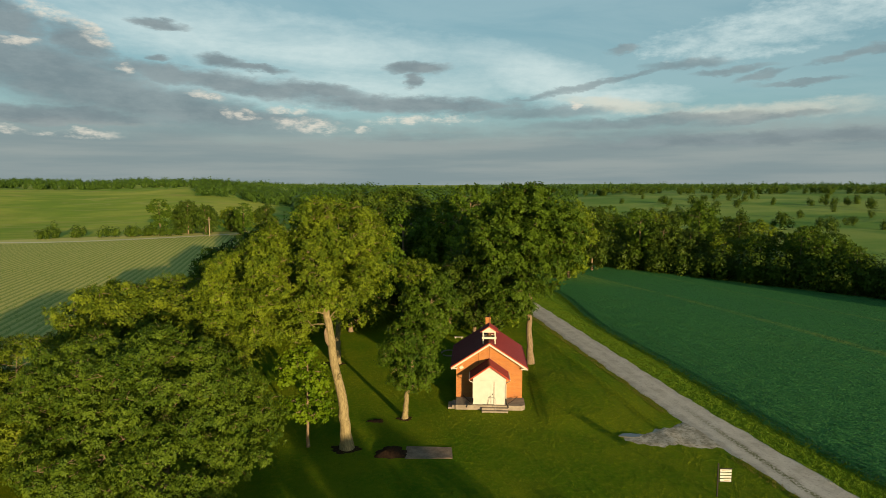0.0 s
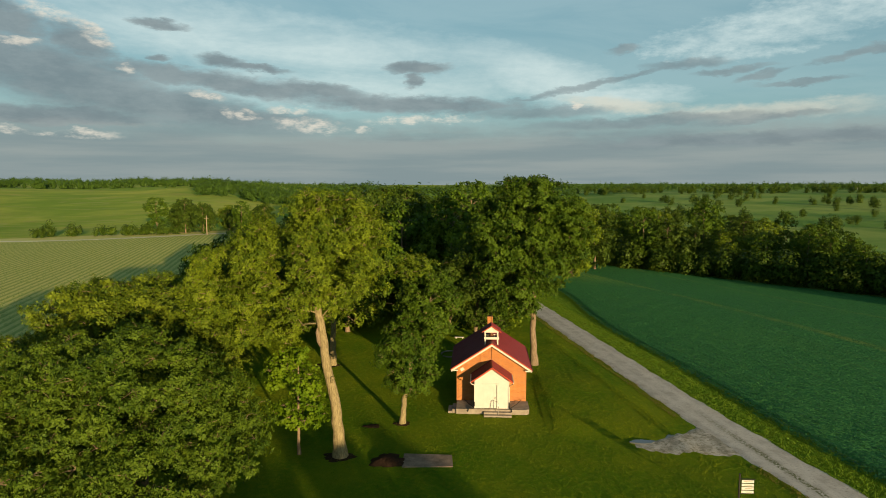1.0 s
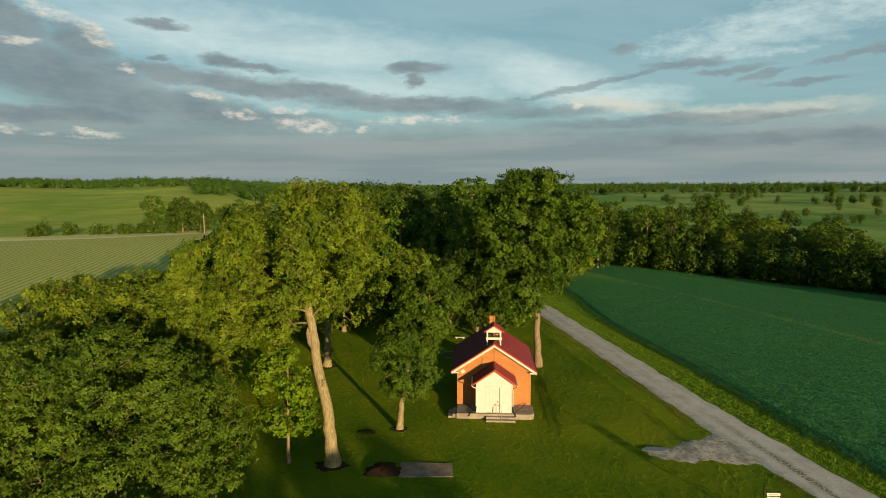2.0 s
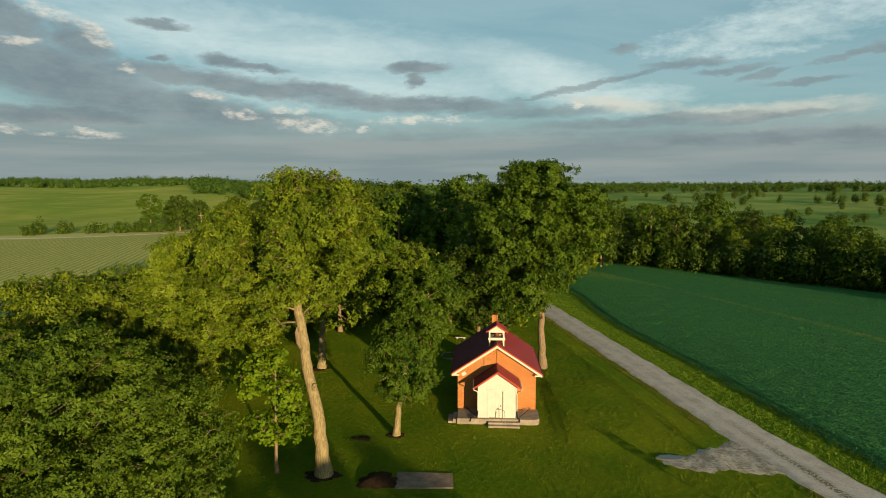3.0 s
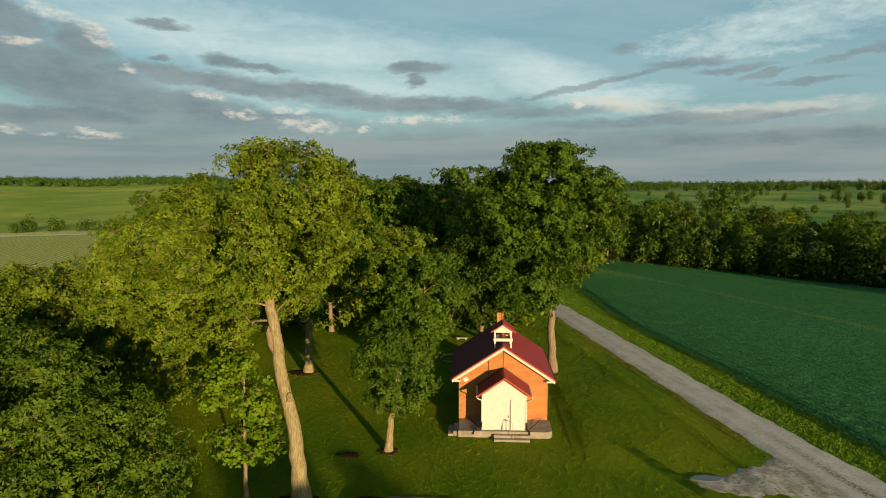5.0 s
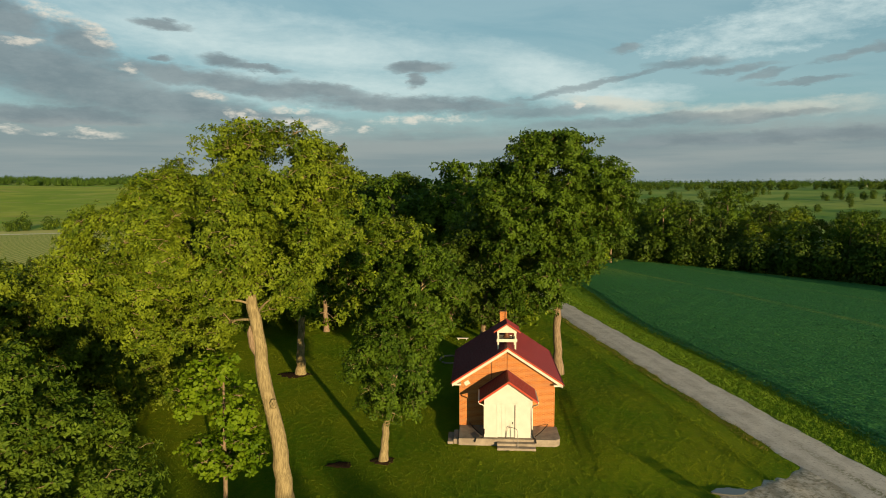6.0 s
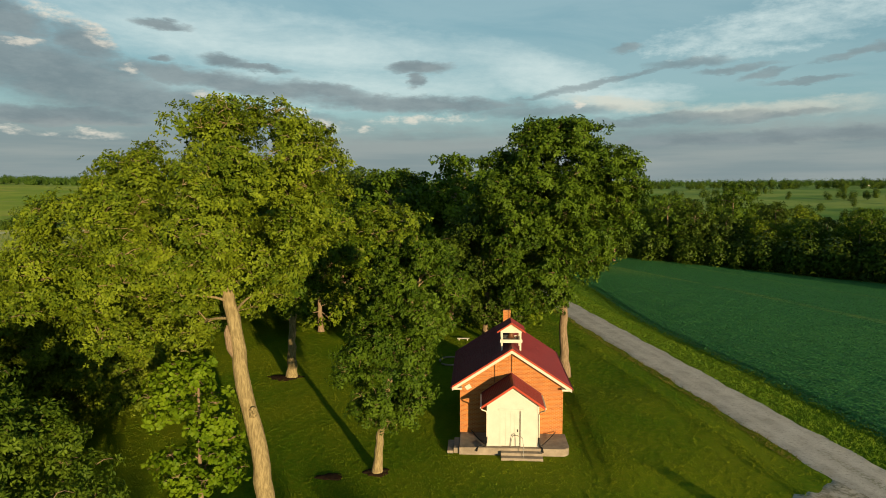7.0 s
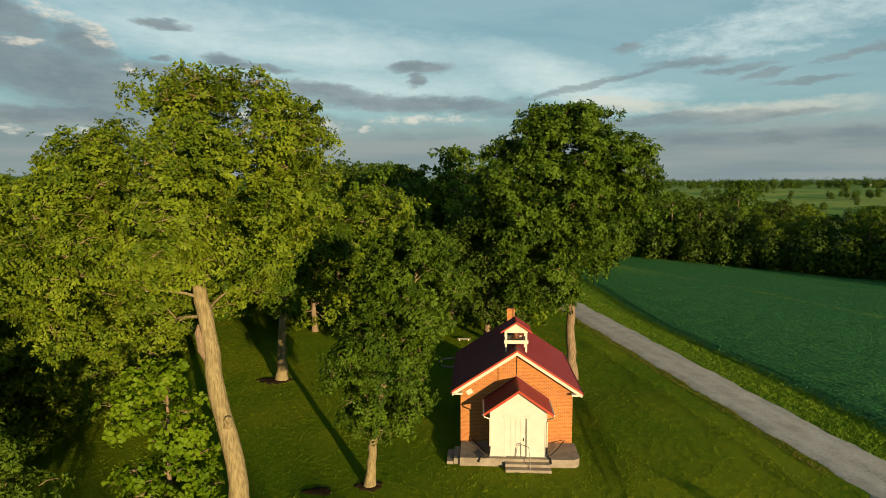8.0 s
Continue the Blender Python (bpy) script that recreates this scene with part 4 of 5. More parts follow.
part("porch_ridge", prism(bmesh.new(), [(-0.13, 4.20), (0, 4.325), (0.13, 4.20), (0.13, 4.185), (0, 4.30), (-0.13, 4.185)], PY - 0.34, -0.01), M_ROOF, porch)
# fittings on the brick: a square plate, wires, long brace rods on the terrace
part("wall_plate", prism(bmesh.new(), [(-2.92, 3.42), (-2.62, 3.60), (-2.46, 3.36), (-2.76, 3.18)], -0.05, -0.004), M_TRIM, school, "tilted cream square plate")
part("wall_wire", pipe("wall_wire", [(0.0, -0.03, 5.72), (0.0, -0.03, 5.0), (0.0, -0.03, 4.4)], 0.014, M_IRON, 6), None, school, "dark conduit down the gable")
part("wall_wire", pipe("wall_wire", [(-1.05, -0.03, 5.05), (-1.05, -0.03, 4.4), (-1.05, -0.03, 3.7)], 0.014, M_IRON, 6), None, school)
for pts in ([(-2.5, -0.12, 0.62), (-2.1, -0.9, 0.50), (-1.72, -1.75, 0.50)], [(2.75, -0.12, 0.62), (2.3, -0.9, 0.50), (1.74, -1.9, 0.50)]):
    part("extension_pipe", pipe("extension_pipe", pts, 0.028, M_IRON, 6), None, school, "dark drain pipe lying on concrete")

# ================= trees by the schoolhouse =================
oak = tree("oak_tree", [(-11.6, -11.4, 0), (-11.8, -11.4, 3.5), (-12.65, -11.4, 8.5), (-13.2, -11.3, 12), (-14.0, -11.0, 15.5)], 0.46,
     [((-15.4, -8.8, 14.4), (6.6, 5.6, 4.0)), ((-12.9, -9.2, 16.7), (4.6, 5.0, 3.4)), ((-19.2, -9.4, 11.7), (5.0, 4.8, 3.1)), ((-7.4, -9.4, 14.3), (2.9, 2.2, 0.7)), ((-10.2, -9.0, 14.6), (2.2, 3.4, 1.5)), ((-20.2, -9.6, 13.7), (3.4, 3.6, 2.1)), ((-15.6, -7.2, 11.3), (4.4, 3.4, 2.2)), ((-18.0, -8.6, 9.8), (4.2, 3.6, 2.2)), ((-13.4, -12.6, 13.8), (4.8, 2.2, 2.3)), ((-13.6, -13.0, 12.6), (2.2, 1.2, 1.1))],
     M_LEAF_OAK, M_BARK_PALE, "tall leaning oak with pale trunk and broad sunlit crown", 11, boughs=620, per=20, reach=0.92, leaf=0.165, size=0.28, tufts=4, leaves_each=8, hollow=0.55, flat=0.6, bare=0.60, twigs=0.3)
tree("hickory_tree", [(-7.7, -4.8, 0), (-7.4, -4.8, 3), (-6.6, -4.7, 7), (-5.2, -4.6, 11)], 0.25,
     [((-7.0, -4.7, 5.8), (2.7, 2.7, 3.7)), ((-5.3, -4.5, 10.2), (2.7, 2.7, 3.5))],
     M_LEAF_HICK, M_BARK_PALE, "young shade tree with dense deep green crown on lawn", 12, boughs=190, per=17, reach=0.70, leaf=0.20, size=0.25, tufts=3, leaves_each=9, slim=0.40, hollow=0.5, flat=0.7, bare=0.35)
tree("hickory_tree", [(5.1, 13.2, 0), (4.9, 13.2, 5), (5.0, 13.2, 10), (4.8, 13.2, 17)], 0.40,
     [((4.4, 11.8, 18.8), (3.4, 2.6, 2.6)), ((4.4, 13.0, 17.2), (5.2, 5.0, 4.3)), ((4.2, 13.2, 15.0), (5.4, 5.4, 5.0)), ((7.6, 12.8, 14.9), (3.9, 4.2, 4.5)), ((1.2, 13.4, 14.0), (3.8, 4.2, 5.4)), ((2.4, 12.8, 8.6), (3.4, 3.4, 4.0)), ((6.2, 12.6, 11.0), (3.4, 3.4, 2.6))],
     M_LEAF_HICK, M_BARK, "tall dark green hickory rising behind the schoolhouse", 13, boughs=420, per=18, reach=1.05, leaf=0.27, size=0.32, tufts=3, leaves_each=8, hollow=0.5, flat=0.65, bare=0.4, twigs=0.25)
tree("maple_sapling", [(-14.8, -11.2, 0), (-14.8, -11.2, 2.5), (-14.7, -11.2, 5), (-14.7, -11.2, 7.6)], 0.13,
     [((-15.0, -11.2, 6.3), (2.2, 1.8, 1.9)), ((-14.6, -11.4, 3.5), (2.1, 1.7, 1.6))],
     M_LEAF_MAPLE, M_BARK, "young maple with large bright green leaves", 14, boughs=80, per=12, reach=0.72, leaf=0.20, size=0.24, tufts=2, leaves_each=8, slim=0.8, hollow=0.3, flat=0.4, bare=0.4)
tree("walnut_tree", [(-23.0, -18.5, 0), (-23.0, -18.5, 3), (-22.8, -18.2, 4.6), (-22.5, -18.0, 6.2)], 0.45,
     [((-22.8, -19.6, 6.8), (6.6, 4.6, 5.0)), ((-18.6, -19.2, 5.0), (4.2, 3.8, 3.8)), ((-27.4, -19.0, 6.4), (5.4, 4.6, 4.4)), ((-20.0, -22.4, 3.4), (4.2, 3.0, 2.8)), ((-26.0, -22.6, 3.4), (4.6, 3.2, 2.8))],
     M_LEAF_WALNUT, M_BARK, "broad walnut tree with layered green foliage", 15, boughs=420, per=24, reach=1.0, leaf=0.185, size=0.26, tufts=3, leaves_each=9, slim=0.42, hollow=0.66, flat=0.55, twigs=0.2)
elder = tree("boxelder_tree", [(-36.5, -15.0, 0), (-36.3, -15, 2.5), (-36.0, -15, 6)], 0.22,
     [((-36.5, -15.0, 6.2), (4.4, 4.6, 4.0)), ((-34.0, -18.5, 3.2), (3.6, 3.6, 3.0))],
     M_LEAF_ELDER, M_BARK, "bushy olive-green tree at the field edge", 18, boughs=170, per=15, reach=0.9, leaf=0.19, size=0.32, tufts=4, leaves_each=8, twigs=0.2, hollow=0.45, flat=0.6, bare=0.3, group="trees along the field edge")
for ex, ey, et, es in ((-34.0, -5.0, 70, 1.25), (-42.5, -22.0, 150, 0.95), (-33.5, -27.5, 240, 0.72), (-40.0, 5.0, 300, 1.1), (-32.0, 5.0, 20, 1.2), (-47.0, -10.0, 200, 0.9), (-29.8, -5.0, 110, 1.2)):
    scaled_copy(elder, ex, ey, et, es)
lawn_tree = tree("hickory_tree", [(-17.6, 11.8, 0), (-17.5, 11.8, 3), (-17.2, 11.8, 7), (-17.0, 11.8, 12)], 0.40,
     [((-16.8, 12.0, 11.0), (5.4, 5.4, 4.6)), ((-15.0, 10.6, 7.6), (3.0, 3.0, 2.2))],
     M_LEAF_HICK, M_BARK_PALE, "shade tree with pale trunk deep in the grove", 16, boughs=130, per=16, reach=1.2, leaf=0.30, size=0.4, tufts=3, leaves_each=8, flat=0.6)
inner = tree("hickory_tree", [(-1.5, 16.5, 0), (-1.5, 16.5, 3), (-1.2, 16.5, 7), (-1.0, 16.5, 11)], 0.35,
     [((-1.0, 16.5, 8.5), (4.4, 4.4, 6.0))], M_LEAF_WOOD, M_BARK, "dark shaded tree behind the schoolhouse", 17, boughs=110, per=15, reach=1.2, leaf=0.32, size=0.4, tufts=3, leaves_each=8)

# ================= the wood and hedgerows =================
kinds = []
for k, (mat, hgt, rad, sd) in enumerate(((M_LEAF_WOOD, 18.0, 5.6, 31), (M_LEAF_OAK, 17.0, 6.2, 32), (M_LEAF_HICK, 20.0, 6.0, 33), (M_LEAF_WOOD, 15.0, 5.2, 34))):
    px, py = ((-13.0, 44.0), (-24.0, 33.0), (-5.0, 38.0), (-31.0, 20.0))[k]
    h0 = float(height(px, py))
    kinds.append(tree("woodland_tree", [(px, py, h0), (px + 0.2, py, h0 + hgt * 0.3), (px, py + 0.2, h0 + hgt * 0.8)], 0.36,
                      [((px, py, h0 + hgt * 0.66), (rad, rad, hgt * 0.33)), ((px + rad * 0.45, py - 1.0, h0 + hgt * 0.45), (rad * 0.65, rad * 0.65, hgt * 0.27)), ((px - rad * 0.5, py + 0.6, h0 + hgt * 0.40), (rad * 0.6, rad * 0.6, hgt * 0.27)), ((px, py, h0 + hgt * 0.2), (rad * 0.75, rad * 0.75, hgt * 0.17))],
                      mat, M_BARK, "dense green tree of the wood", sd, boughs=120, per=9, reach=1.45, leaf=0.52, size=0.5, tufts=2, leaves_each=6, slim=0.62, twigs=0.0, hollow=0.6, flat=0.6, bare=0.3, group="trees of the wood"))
rng = np.random.default_rng(77)


def wood(n, pick, s0, s1, gap, taken):
    """Copies of the woodland trees at free places given by pick(rng)."""
    tries = 0
    while n and tries < 6000:
        tries += 1
        x, y = pick(rng)
        if all((x - a) ** 2 + (y - b) ** 2 > gap * gap for a, b in taken):
            taken.append((x, y))
            s = rng.uniform(s0, s1)
            scaled_copy(kinds[rng.integers(4)], x, y, rng.uniform(0, 360), s, s * rng.uniform(0.9, 1.12))
            n -= 1


taken = [(-13, 44), (-24, 33), (-5, 38), (-31, 20)]
wood(22, lambda r: (r.uniform(-34, 2), r.uniform(27, 72)), 0.78, 0.98, 6.5, taken)
for sx, sy, sc in ((-35, 20, 0.66), (-40, 30, 0.58), (-44, 40, 0.55), (-32, 29, 0.74), (-42, 20, 0.5)):
    scaled_copy(kinds[abs(sx) % 3], sx, sy, sx * 31, sc)
    taken.append((sx, sy))


def right_edge(lo, hi):
    def at(r):
        y = r.uniform(lo, hi)
        o = abs(r.normal(0, 10))
        return 175 - y + o, y + o
    return at


wood(15, right_edge(118, 165), 0.8, 1.0, 6.0, taken)
wood(20, right_edge(84, 118), 0.60, 0.78, 4.6, taken)
wood(22, right_edge(40, 84), 0.54, 0.70, 4.2, taken)
wood(13, right_edge(12, 40), 0.58, 0.74, 4.2, taken)
wood(36, lambda r: (r.uniform(-40, 34), r.uniform(78, 190)), 0.85, 1.1, 9.0, taken)
wood(16, lambda r: (r.uniform(34, 100), r.uniform(128, 205)), 0.8, 1.0, 8.0, taken)
wood(14, lambda r: (r.uniform(-134, -88), r.uniform(186, 214)), 0.58, 0.8, 5.0, taken)
# unseen trees added out of view, to shade the right end of the wood
wood(7, lambda r: (r.uniform(114, 150), r.uniform(14, 28)), 0.8, 0.95, 5.0, taken)
# unseen trees added behind the start of the path, to lay shade on the lawn
for sx, sy, sc in ((1, -76, 0.7), (5, -75, 0.85), (9, -74, 0.9), (13, -72, 0.84), (17, -70, 0.82), (21, -72, 0.84), (25, -71, 0.80), (33, -73, 0.67), (42, -75, 0.56)):
    scaled_copy(kinds[0], sx, sy, sx * 40, sc * 0.605)


def far_wood(name, picks, size, label, seed, mat, per=70):
    """Distant trees in one mesh: each an uneven heap of leaf sprays."""
    r = np.random.default_rng(seed)
    pos, s = picks(r)
    n = len(pos)
    z = height(pos[:, 0], pos[:, 1])
    k = np.repeat(np.arange(n), per)
    d = sph(r, len(k))
    lob = r.normal(size=(n, 5, 3)) * np.array([0.26, 0.26, 0.20])
    off = lob[k, r.integers(0, 5, len(k))]
    S = s[k][:, None]
    c = np.column_stack([pos, z])[k] + np.array([0, 0, 0.48]) * S * 1.1 + (off + d * (0.58 * r.random(len(k)) ** 0.45)[:, None] * np.array([1, 1, 1.1])) * S * np.array([0.60, 0.60, 0.80])
    c[:, 2] = np.maximum(c[:, 2], z[k] + 0.3)
    L = s[k] * size * 1.25 * r.uniform(0.7, 1.3, len(k))
    co, tri = leaflets(r, c, d + np.array([0, 0, 0.25]) + r.normal(size=(len(k), 3)) * 0.16, L * 1.25, L * 1.0)
    return tagged(new(name, mesh_of(name, co, tri, mat)), label, "trees", kind="stuff")


def band(x_lo, x_hi, d_lo, d_hi, n, s_lo, s_hi):
    """Random places by bearing (x over distance ahead) and distance."""
    def picks(r):
        a, d = r.uniform(x_lo, x_hi, n), d_lo + (d_hi - d_lo) * r.random(n)
        return np.column_stack([a * d, d - 59]), r.uniform(s_lo, s_hi, n)
    return picks


far_wood("far_woods", band(-0.29, 0.15, 250, 900, 1000, 11, 17), 0.080, "unbroken green woodland filling the valley", 41, M_LEAF_FAR, 190)
far_wood("far_woods", band(-0.46, -0.27, 520, 900, 230, 7, 11), 0.09, "low green woodland on the valley side", 50, M_LEAF_FAR, 240)
far_wood("far_woods", band(-0.95, 0.95, 1050, 1900, 2300, 8, 14), 0.11, "dark treeline along the horizon", 42, M_LEAF_FAR, 64)
far_wood("hill_trees", band(-0.95, -0.40, 650, 760, 190, 5, 9.5), 0.10, "row of trees along the hill crest", 43, M_LEAF_FAR, 260)
far_wood("pasture_trees", band(0.22, 0.68, 360, 780, 62, 6, 10.5), 0.070, "scattered dark trees in the pasture", 44, M_LEAF_WOOD, 480)
far_wood("pasture_trees", band(0.12, 0.8, 850, 980, 170, 7, 12), 0.10, "dark tree clumps on the pasture ridge", 45, M_LEAF_WOOD, 170)


def along(x0, y0, x1, y1, spread, n, s_lo, s_hi):
    def picks(r):
        t = r.random(n)
        return np.column_stack([x0 + (x1 - x0) * t + r.normal(0, spread, n), y0 + (y1 - y0) * t + r.normal(0, spread, n)]), r.uniform(s_lo, s_hi, n)
    return picks


far_wood("lane_bushes", along(-168, 168, -120, 186, 1.5, 34, 2.5, 5.0), 0.10, "low bushes beside the far lane", 46, M_LEAF_WOOD, 220)
far_wood("wood_undergrowth", along(28, 148, 160, 16, 1.8, 230, 4.0, 8.5), 0.052, "dark brush along the foot of the wood", 47, M_LEAF_WOOD, 700)
far_wood("grove_undergrowth", along(-42, -30, -40, 34, 2.6, 70, 3.0, 6.5), 0.055, "tangled shrubs along the field edge", 48, M_LEAF_ELDER, 900)
far_wood("grove_undergrowth", along(-38, 36, -34, 80, 3.0, 40, 4.0, 7.0), 0.07, "tangled shrubs at the edge of the grove", 49, M_LEAF_WOOD, 500)

# ================= crops =================
def crop(name, pos, lift, leaf, mat, label, seed):
    r = np.random.default_rng(seed)
    n = len(pos)
    c = np.column_stack([pos, height(pos[:, 0], pos[:, 1]) + lift * r.uniform(0.5, 1.0, n)])
    L = leaf * r.uniform(0.7, 1.3, n)
    co, tri = blades(r, c, np.array([[0, 0, 0.9]]) + r.normal(size=(n, 3)) * 0.24, L, L * 0.8)
    return tagged(new(name, mesh_of(name, co, tri, mat)), label, "crop", kind="stuff")


def near_edge(y):
    return road_x(y) + 6.5 + 0.4 * np.sin(y * 0.11) + 3.5 * smooth(y, 25, 60)


r9 = np.random.default_rng(9)
cy, cs = np.meshgrid(np.linspace(-45, 160, 206), np.concatenate([[-0.012, 0.0], np.linspace(0.004, 1, 90) ** 1.3]), indexing="ij")
cx = near_edge(cy) + cs * (172 - cy - near_edge(cy))
cz = height(cx, cy) + 0.20 + 0.03 * np.sin(cx * 8.27)
cz[:, 0] -= 0.25
cz[:, 1] -= 0.10
ci, cj = np.meshgrid(np.arange(cy.shape[0] - 1), np.arange(cy.shape[1] - 1), indexing="ij")
ck = ci * cy.shape[1] + cj
cq = np.stack([ck, ck + cy.shape[1], ck + cy.shape[1] + 1, ck + 1], -1).reshape(-1, 4)
tagged(new("soybean_canopy", mesh_of("soybean_canopy", np.stack([cx, cy, cz], -1).reshape(-1, 3), cq, M_CANOPY, True)), "closed blue-green soybean canopy", "crop", kind="stuff")
yy = -30 + 190 * r9.random(260000) ** 1.35
rows = np.floor(150 * r9.random(len(yy)) ** 1.3)
xx = near_edge(yy) - 0.7 + rows * 0.76 + r9.normal(0, 0.19, len(yy))
keep = xx + yy < 172
crop("soybean_field", np.column_stack([xx, yy])[keep], 0.33, 0.165, M_LEAF_SOY, "dense blue-green soybean crop", 51)
u = r9.uniform(-190, 20, 110000)
v = -20 + 230 * r9.random(len(u))
u = np.round(u / 0.76) * 0.76 + r9.normal(0, 0.10, len(u))
xx, yy = 0.954 * u - 0.30 * v, 0.30 * u + 0.954 * v
keep = (xx < -45) & ((xx + 167) * -0.549 + (yy - 148) * 0.836 < -4) & (yy > -30) & (xx > -230)
crop("soybean_field", np.column_stack([xx, yy])[keep], 0.14, 0.24, M_LEAF_SOY_YOUNG, "young soybean rows on pale soil", 52)

# ================= grass =================
def turf(name, pos, tall, wide, mat, label, seed):
    """Upright blades, one triangle each, on the ground."""
    r = np.random.default_rng(seed)
    n = len(pos)
    z = height(pos[:, 0], pos[:, 1])
    a = r.uniform(0, 2 * np.pi, n)
    w = wide * r.uniform(0.6, 1.4, n) / 2
    px, py = pos[:, 0], pos[:, 1]
    f = np.sin(px * 5.1 + 1.7 * np.sin(py * 2.3)) * np.sin(py * 4.3 + 1.9 * np.sin(px * 1.9)) + 0.7 * np.sin(px * 11.7 + 2 * np.sin(py * 3.1)) * np.sin(py * 9.1)
    h = tall * r.uniform(0.5, 1.3, n) * (1.0 + 0.65 * f)
    h = np.maximum(h, 0.02)
    s = np.column_stack([np.cos(a) * w, np.sin(a) * w, 0 * a])
    b = np.column_stack([pos, z - 0.01])
    tip = b + np.column_stack([r.normal(0, 0.35, n) * h, r.normal(0, 0.35, n) * h, h])
    co = np.stack([b - s, b + s, tip], 1).reshape(-1, 3)
    return tagged(new(name, mesh_of(name, co, np.arange(3 * n).reshape(-1, 3), mat)), label, "grass", kind="stuff")


def blade_colour(n):
    r = n.add("ShaderNodeNewGeometry").outputs["Random Per Island"]
    patch, small = n.noise(n.place, 0.11, 5.0, 0.62), n.noise(n.place, 1.7, 4.0, 0.65)
    col = n.mix(n.step(patch, 0.38, 0.62), (0.092, 0.180, 0.004), (0.205, 0.255, 0.009))
    col = n.mix(n.step(small, 0.45, 0.60, 0.0, 0.7), col, (0.052, 0.118, 0.004))
    col = n.mix(n.step(r, 0.4, 1.0, 0.0, 0.28), col, (0.19, 0.20, 0.015))
    x, y, z = n.xyz(n.place)
    pass_ = n.math("SINE", n.math("ADD", n.math("MULTIPLY", n.math("ADD", x, n.math("MULTIPLY", y, 0.2125)), 2.9), n.math("MULTIPLY", patch, 3.0)))
    col = n.mix(n.step(pass_, -0.4, 0.4, 0.0, 0.22), col, (0.20, 0.215, 0.012))
    d = surface(n, col, 0.7, spec=0.1)
    t = n.add("ShaderNodeBsdfTranslucent")
    n.link(col, t.inputs[0])
    m = n.add("ShaderNodeMixShader")
    m.inputs[0].default_value = 0.35
    n.link(d.outputs[0], m.inputs[1]), n.link(t.outputs[0], m.inputs[2]), n.link(m.outputs[0], n.out.inputs[0])


M_TURF = material("mown_grass_blades", blade_colour)
r5 = np.random.default_rng(5)
n = 560000
gy = -36 + 92 * r5.random(n) ** 1.3
gx = -36 + (road_x(gy) - 1.85 - 0.1 * smooth(-gy, -6, 8) + 36) * r5.random(n) ** 0.8


def pad_top(x):
    t = np.clip((x - 10.9) / 6.6, 0, 1.3)
    return -7.35 + 3.6 * t ** 2.2 + 0.16 * np.sin(x * 3.3) + 0.10 * np.sin(x * 8.1)


def pad_low(x):
    t = np.clip((x - 10.9) / 8.0, 0, 1.2)
    return -9.6 - 0.9 * t ** 1.5 + 0.22 * np.sin(x * 2.1 + 1) + 0.12 * np.sin(x * 6.7) + 1.3 * np.clip(1 - (x - 10.9) / 1.2, 0, 1)


def free(x, y):
    """Not on the building, terrace, slab, mulch or gravel patch."""
    ok = ~((np.abs(x) < 3.35) & (y > -2.4) & (y < 7.7)) & ~((x > -4.0) & (x < -3.1) & (y > -2.2) & (y < -0.5)) & ~((x > -0.8) & (x < 1.8) & (y > -3.0) & (y < -2.2))
    ok &= ~((x > -9.0) & (x < -3.0) & (y > -13.1) & (y < -10.7))
    edge = 0.25 * np.sin(x * 7.7) * np.sin(y * 9.3) + 0.2 * np.sin(x * 3.1 + y * 4.3)
    return ok & ~((x > 10.9) & (y < pad_top(x) + edge) & (y > pad_low(x) + edge))


ok = free(gx, gy)
turf("lawn_grass", np.column_stack([gx, gy])[ok], 0.055, 0.05, M_TURF, "short mown green lawn grass", 61)
vy = -40 + 150 * r5.random(120000) ** 1.3
vx = road_x(vy) + 1.8 + 0.1 * smooth(-vy, -6, 8) + (near_edge(vy) - road_x(vy) - 1.6) * r5.random(len(vy))
turf("verge_grass", np.column_stack([vx, vy]), 0.09, 0.065, M_GRASS_TALL, "rough yellow-green roadside grass", 62)
wy = -40 + 150 * r5.random(60000) ** 1.3
wx = near_edge(wy) + 0.4 - (1.9 + 2.6 * smooth(wy, 25, 60)) * r5.random(len(wy)) ** 1.4
turf("verge_weeds", np.column_stack([wx, wy]), 0.13, 0.06, M_WEEDS, "taller dark green weeds along the crop", 64)
vy = -40 + 150 * r5.random(16000) ** 1.3
vy = vy[(vy < -11.8) | (vy > -2.4)]
turf("verge_grass", np.column_stack([road_x(vy) - 1.75 - 0.1 * smooth(-vy, -6, 8) - 0.9 * r5.random(len(vy)), vy]), 0.08, 0.08, M_GRASS_DRY, "dry brownish grass fringe along the lane", 63)

# ================= small things on the lawn =================
bm = slab(bmesh.new(), [(-6.75, -13.0), (-3.05, -12.75), (-3.2, -10.8), (-6.85, -10.75)], -0.1, 0.06)
bmesh.ops.bevel(bm, geom=list(bm.edges), offset=0.03, segments=2, affect="EDGES")
tagged(new("concrete_slab", bm_mesh("concrete_slab", bm, M_SLAB)), "weathered brownish concrete slab in the grass", "slab")


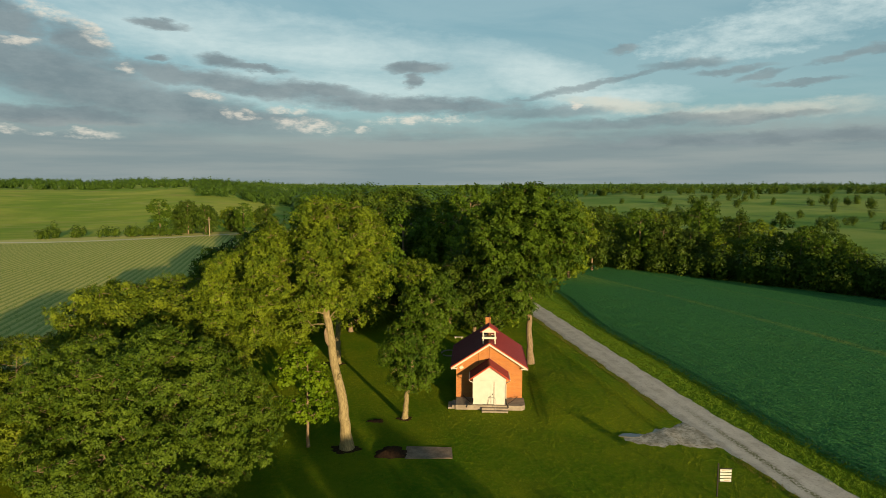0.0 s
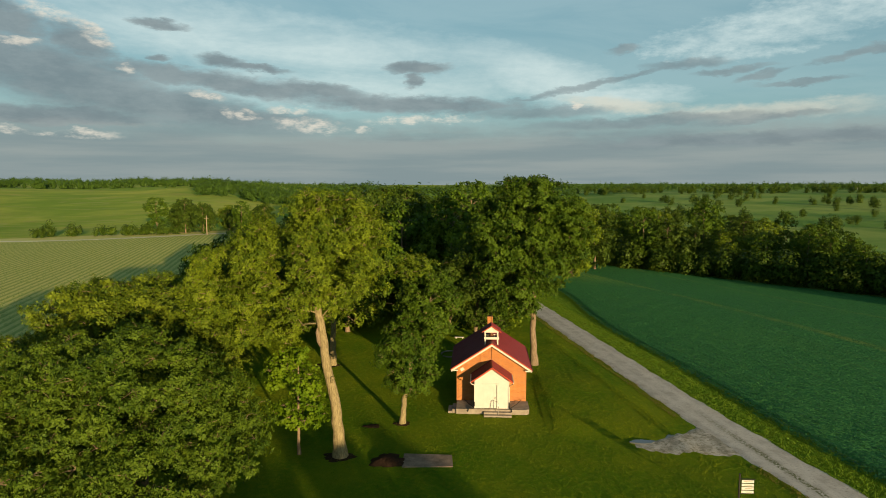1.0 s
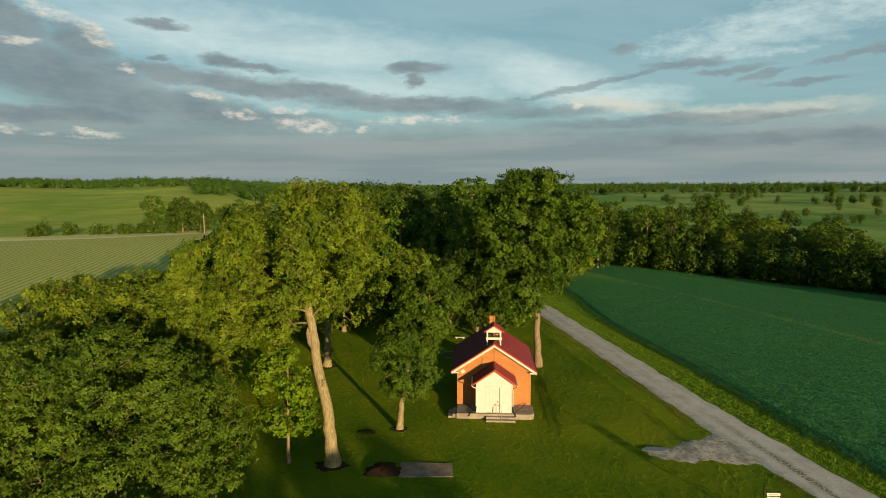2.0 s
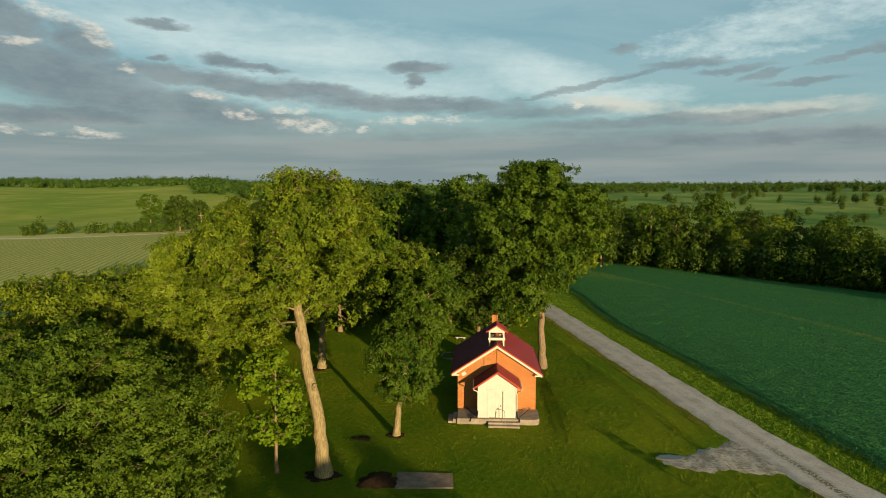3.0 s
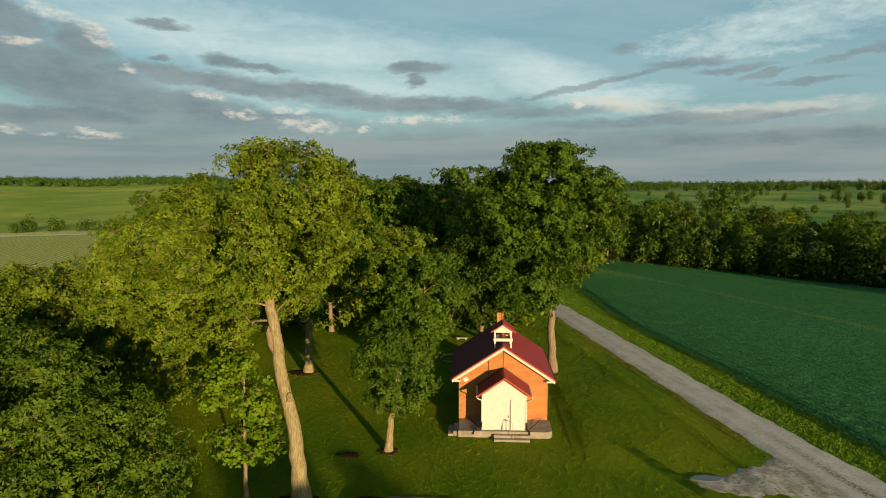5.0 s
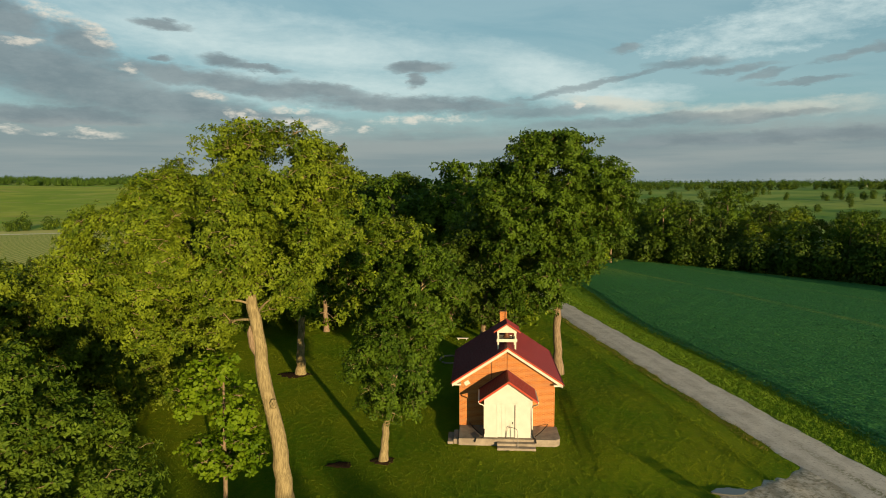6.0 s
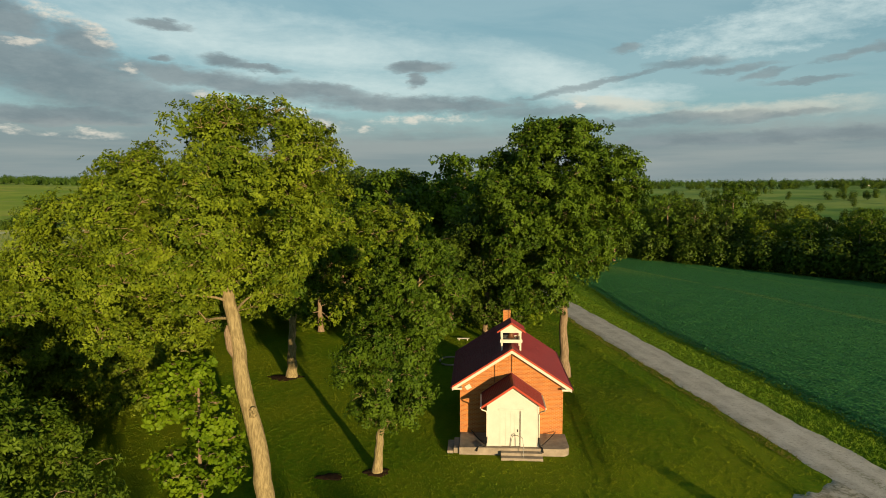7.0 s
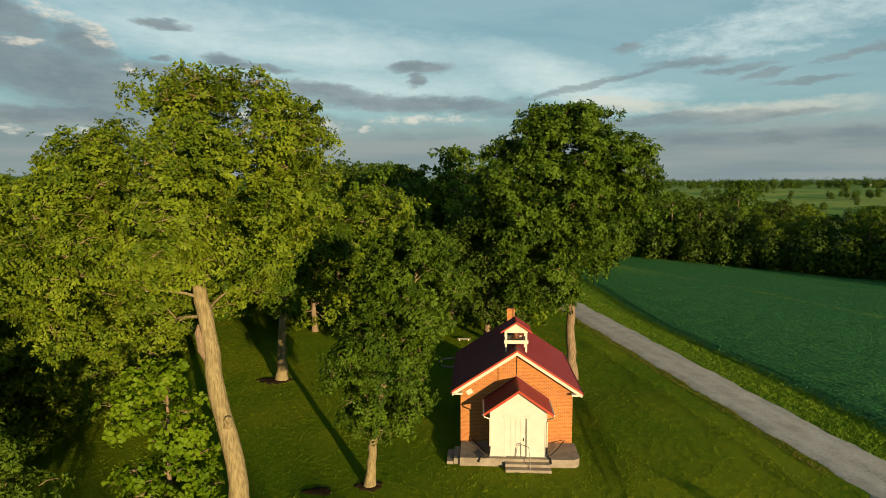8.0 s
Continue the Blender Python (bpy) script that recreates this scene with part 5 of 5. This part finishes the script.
def mound(name, x, y, rx, ry, high, mat, label, category, seed, kind=""):
    """A low uneven heap on the ground."""
    r = np.random.default_rng(seed)
    co, fa, n = [], [], 40
    co.append((x, y, float(height(x, y)) + high))
    for k, f in enumerate((0.3, 0.6, 0.85, 1.0)):
        for a in range(n):
            t = a / n * 2 * np.pi
            w = f * (1 + 0.14 * np.sin(3 * t + seed) + 0.09 * np.sin(7 * t + 2 * seed) + r.normal(0, 0.05))
            px, py = x + rx * w * np.cos(t), y + ry * w * np.sin(t)
            co.append((px, py, float(height(px, py)) + (high * (1 - f * f) + r.normal(0, 0.02 if high > 0.1 else 0.006) if f < 1 else -0.03)))
    for a in range(n):
        b = (a + 1) % n
        fa.append((0, 1 + a, 1 + b))
        for k in range(3):
            i, j = 1 + k * n, 1 + (k + 1) * n
            fa += [(i + a, j + a, j + b), (i + a, j + b, i + b)]
    return tagged(new(name, mesh_of(name, co, fa, mat, True)), label, category, kind=kind)


mound("earth_mound", -7.9, -12.0, 1.35, 1.15, 0.32, M_MULCH, "dark brown mound of earth beside a concrete slab", "mound", 3)
mound("mulch_bed", -10.2, -5.5, 0.85, 0.45, 0.08, M_MULCH, "bare dark patch of mulch in the grass", "mulch", 4)
mound("mulch_bed", -7.7, -4.8, 0.8, 0.6, 0.07, M_MULCH, "mulch ring at the foot of a young tree", "mulch", 5)
mound("mulch_bed", -18.1, 11.6, 1.5, 0.9, 0.10, M_MULCH, "mulch ring at the foot of a shade tree", "mulch", 6)
mound("mulch_bed", -11.7, -11.5, 1.3, 0.9, 0.08, M_MULCH, "bare earth round the oak trunk", "mulch", 7)
pu, pv = np.meshgrid(np.linspace(0, 1, 44), np.linspace(0, 1, 22), indexing="ij")
pad_x = 10.9 + 9.3 * pu
pad_y = pad_low(pad_x) + (pad_top(pad_x) - pad_low(pad_x)) * pv
rim = np.minimum(np.minimum(pv, 1 - pv) * 6, np.minimum(pu * 8, 1))
pad_z = height(pad_x, pad_y) + 0.035 * np.clip(rim, 0, 1) - 0.02 * (rim < 0.05)
pi, pj = np.meshgrid(np.arange(43), np.arange(21), indexing="ij")
pk = pi * 22 + pj
tagged(new("gravel_patch", mesh_of("gravel_patch", np.stack([pad_x, pad_y, pad_z], -1).reshape(-1, 3), np.stack([pk, pk + 22, pk + 23, pk + 1], -1).reshape(-1, 4), M_WORN, True)),
       "worn gravel pull-off beside the lane", "gravel", kind="structure")
puddle = bmesh.new()
slab(puddle, [(11.75 + 0.95 * math.cos(a * math.pi / 14) * (1 + 0.15 * math.sin(a * 0.9)), -7.75 + 0.38 * math.sin(a * math.pi / 14)) for a in range(28)], float(height(11.75, -7.75)) + 0.0, float(height(11.75, -7.75)) + 0.085)
tagged(new("puddle", bm_mesh("puddle", puddle, material("still_water", lambda n: surface(n, (0.10, 0.10, 0.09), 0.04, spec=0.6)))), "shallow puddle in the gravel", "puddle", kind="structure")

# worn knot and a torn stub on the oak's trunk
for name, at, rad, tall in (("trunk_knot", (-12.02, -11.70, 6.0), 0.13, 0.30),):
    bm = bmesh.new()
    bmesh.ops.create_icosphere(bm, subdivisions=3, radius=1.0, matrix=Matrix.LocRotScale(at, Euler((0.2, 0.3, 0.0)), (rad * 1.2, rad, tall)))
    for v in bm.verts:
        v.co += v.normal * 0.04 * math.sin(v.co.z * 23) * math.sin(v.co.x * 31 + 1)
    part("knot", bm, M_BARK_PALE, oak)
c, q = tube_arrays([(-12.75, -11.45, 8.2), (-13.0, -11.55, 8.9), (-13.1, -11.6, 9.6), (-13.08, -11.6, 9.9)], [0.10, 0.17, 0.13, 0.03], 9)
part("broken_stub", mesh_of("broken_stub", c, q, M_BARK, True), None, oak, "torn dead branch stub")

# signpost with four hanging cream boards
SX, SY = 15.1, -17.7
SZ = float(height(SX, SY))
post = thing("signpost", (SX, SY, SZ), "black iron signpost hung with four cream boards", "sign")
part("post", boxed(SX - 0.045, SX + 0.045, SY - 0.045, SY + 0.045, SZ - 0.2, SZ + 2.35, bevel=0.01), M_IRON, post)
part("arm", boxed(SX + 0.045, SX + 0.95, SY - 0.02, SY + 0.02, SZ + 1.98, SZ + 2.02), M_IRON, post)
part("lower_arm", boxed(SX + 0.045, SX + 0.92, SY - 0.015, SY + 0.015, SZ + 1.04, SZ + 1.07), M_IRON, post)
for k in range(4):
    z0 = SZ + 1.76 - 0.225 * k
    bd = part("board", boxed(SX + 0.13, SX + 0.88, SY - 0.03, SY + 0.0, z0, z0 + 0.17, bevel=0.006), M_WHITE, post, "cream board with a line of writing")
    part("lettering", boxed(SX + 0.24 + 0.05 * k, SX + 0.78, SY - 0.034, SY - 0.031, z0 + 0.065, z0 + 0.10), M_POLE, bd)
    for cx in (SX + 0.2, SX + 0.8):
        part("hook", boxed(cx - 0.008, cx + 0.008, SY - 0.02, SY - 0.01, z0 + 0.17, z0 + 0.225), M_IRON, bd)

# utility pole by the far lane
PX, PY2 = -107.6, 183.0
pz = float(height(PX, PY2))
pole = thing("utility_pole", (PX, PY2, pz), "grey wooden utility pole by the far lane", "pole")
c, q = tube_arrays([(PX, PY2, pz - 0.3), (PX, PY2, pz + 4), (PX, PY2, pz + 7.6)], [0.2, 0.18, 0.14], 10)
part("shaft", mesh_of("shaft", c, q, M_POLE, True), None, pole)
part("crossarm", boxed(PX - 0.9, PX + 0.9, PY2 - 0.2, PY2 - 0.08, pz + 6.4, pz + 6.55), M_POLE, pole)

# pale edging round a flower bed and a bench plank, in the shade beside the schoolhouse
ring = [(-4.6 + 0.95 * math.cos(a), 16.8 + 1.3 * math.sin(a), 0.10) for a in np.linspace(-2.4, 3.3, 26)]
tagged(new("bed_edging", pipe("bed_edging", ring, 0.09, M_CONCRETE, 8)), "pale curved edging of a flower bed", "edging")
bench = thing("bench", (-3.6, 24.6, 0), "low pale plank bench behind the schoolhouse", "bench")
part("seat", boxed(-4.25, -3.0, 24.45, 24.75, 0.16, 0.22, bevel=0.01), M_TRIM, bench)
for bx in (-4.05, -3.2):
    part("leg", boxed(bx - 0.05, bx + 0.05, 24.48, 24.72, 0.0, 0.16), M_TRIM, bench)

# far white farm building on the ridge
FX, FY = 790.0, 1290.0
fz = float(height(FX, FY)) - 0.5
barn = thing("farm_building", (FX, FY, fz), "distant long white farm building", "barn")
part("wall", boxed(FX - 7, FX + 7, FY - 5, FY + 5, fz, fz + 3.6), M_WHITE, barn)
part("roof", prism(bmesh.new(), [(FX - 7.5, fz + 3.6), (FX + 7.5, fz + 3.6), (FX + 6.5, fz + 5.4), (FX - 6.5, fz + 5.4)], FY - 5.5, FY + 5.5), M_STEEL, barn)
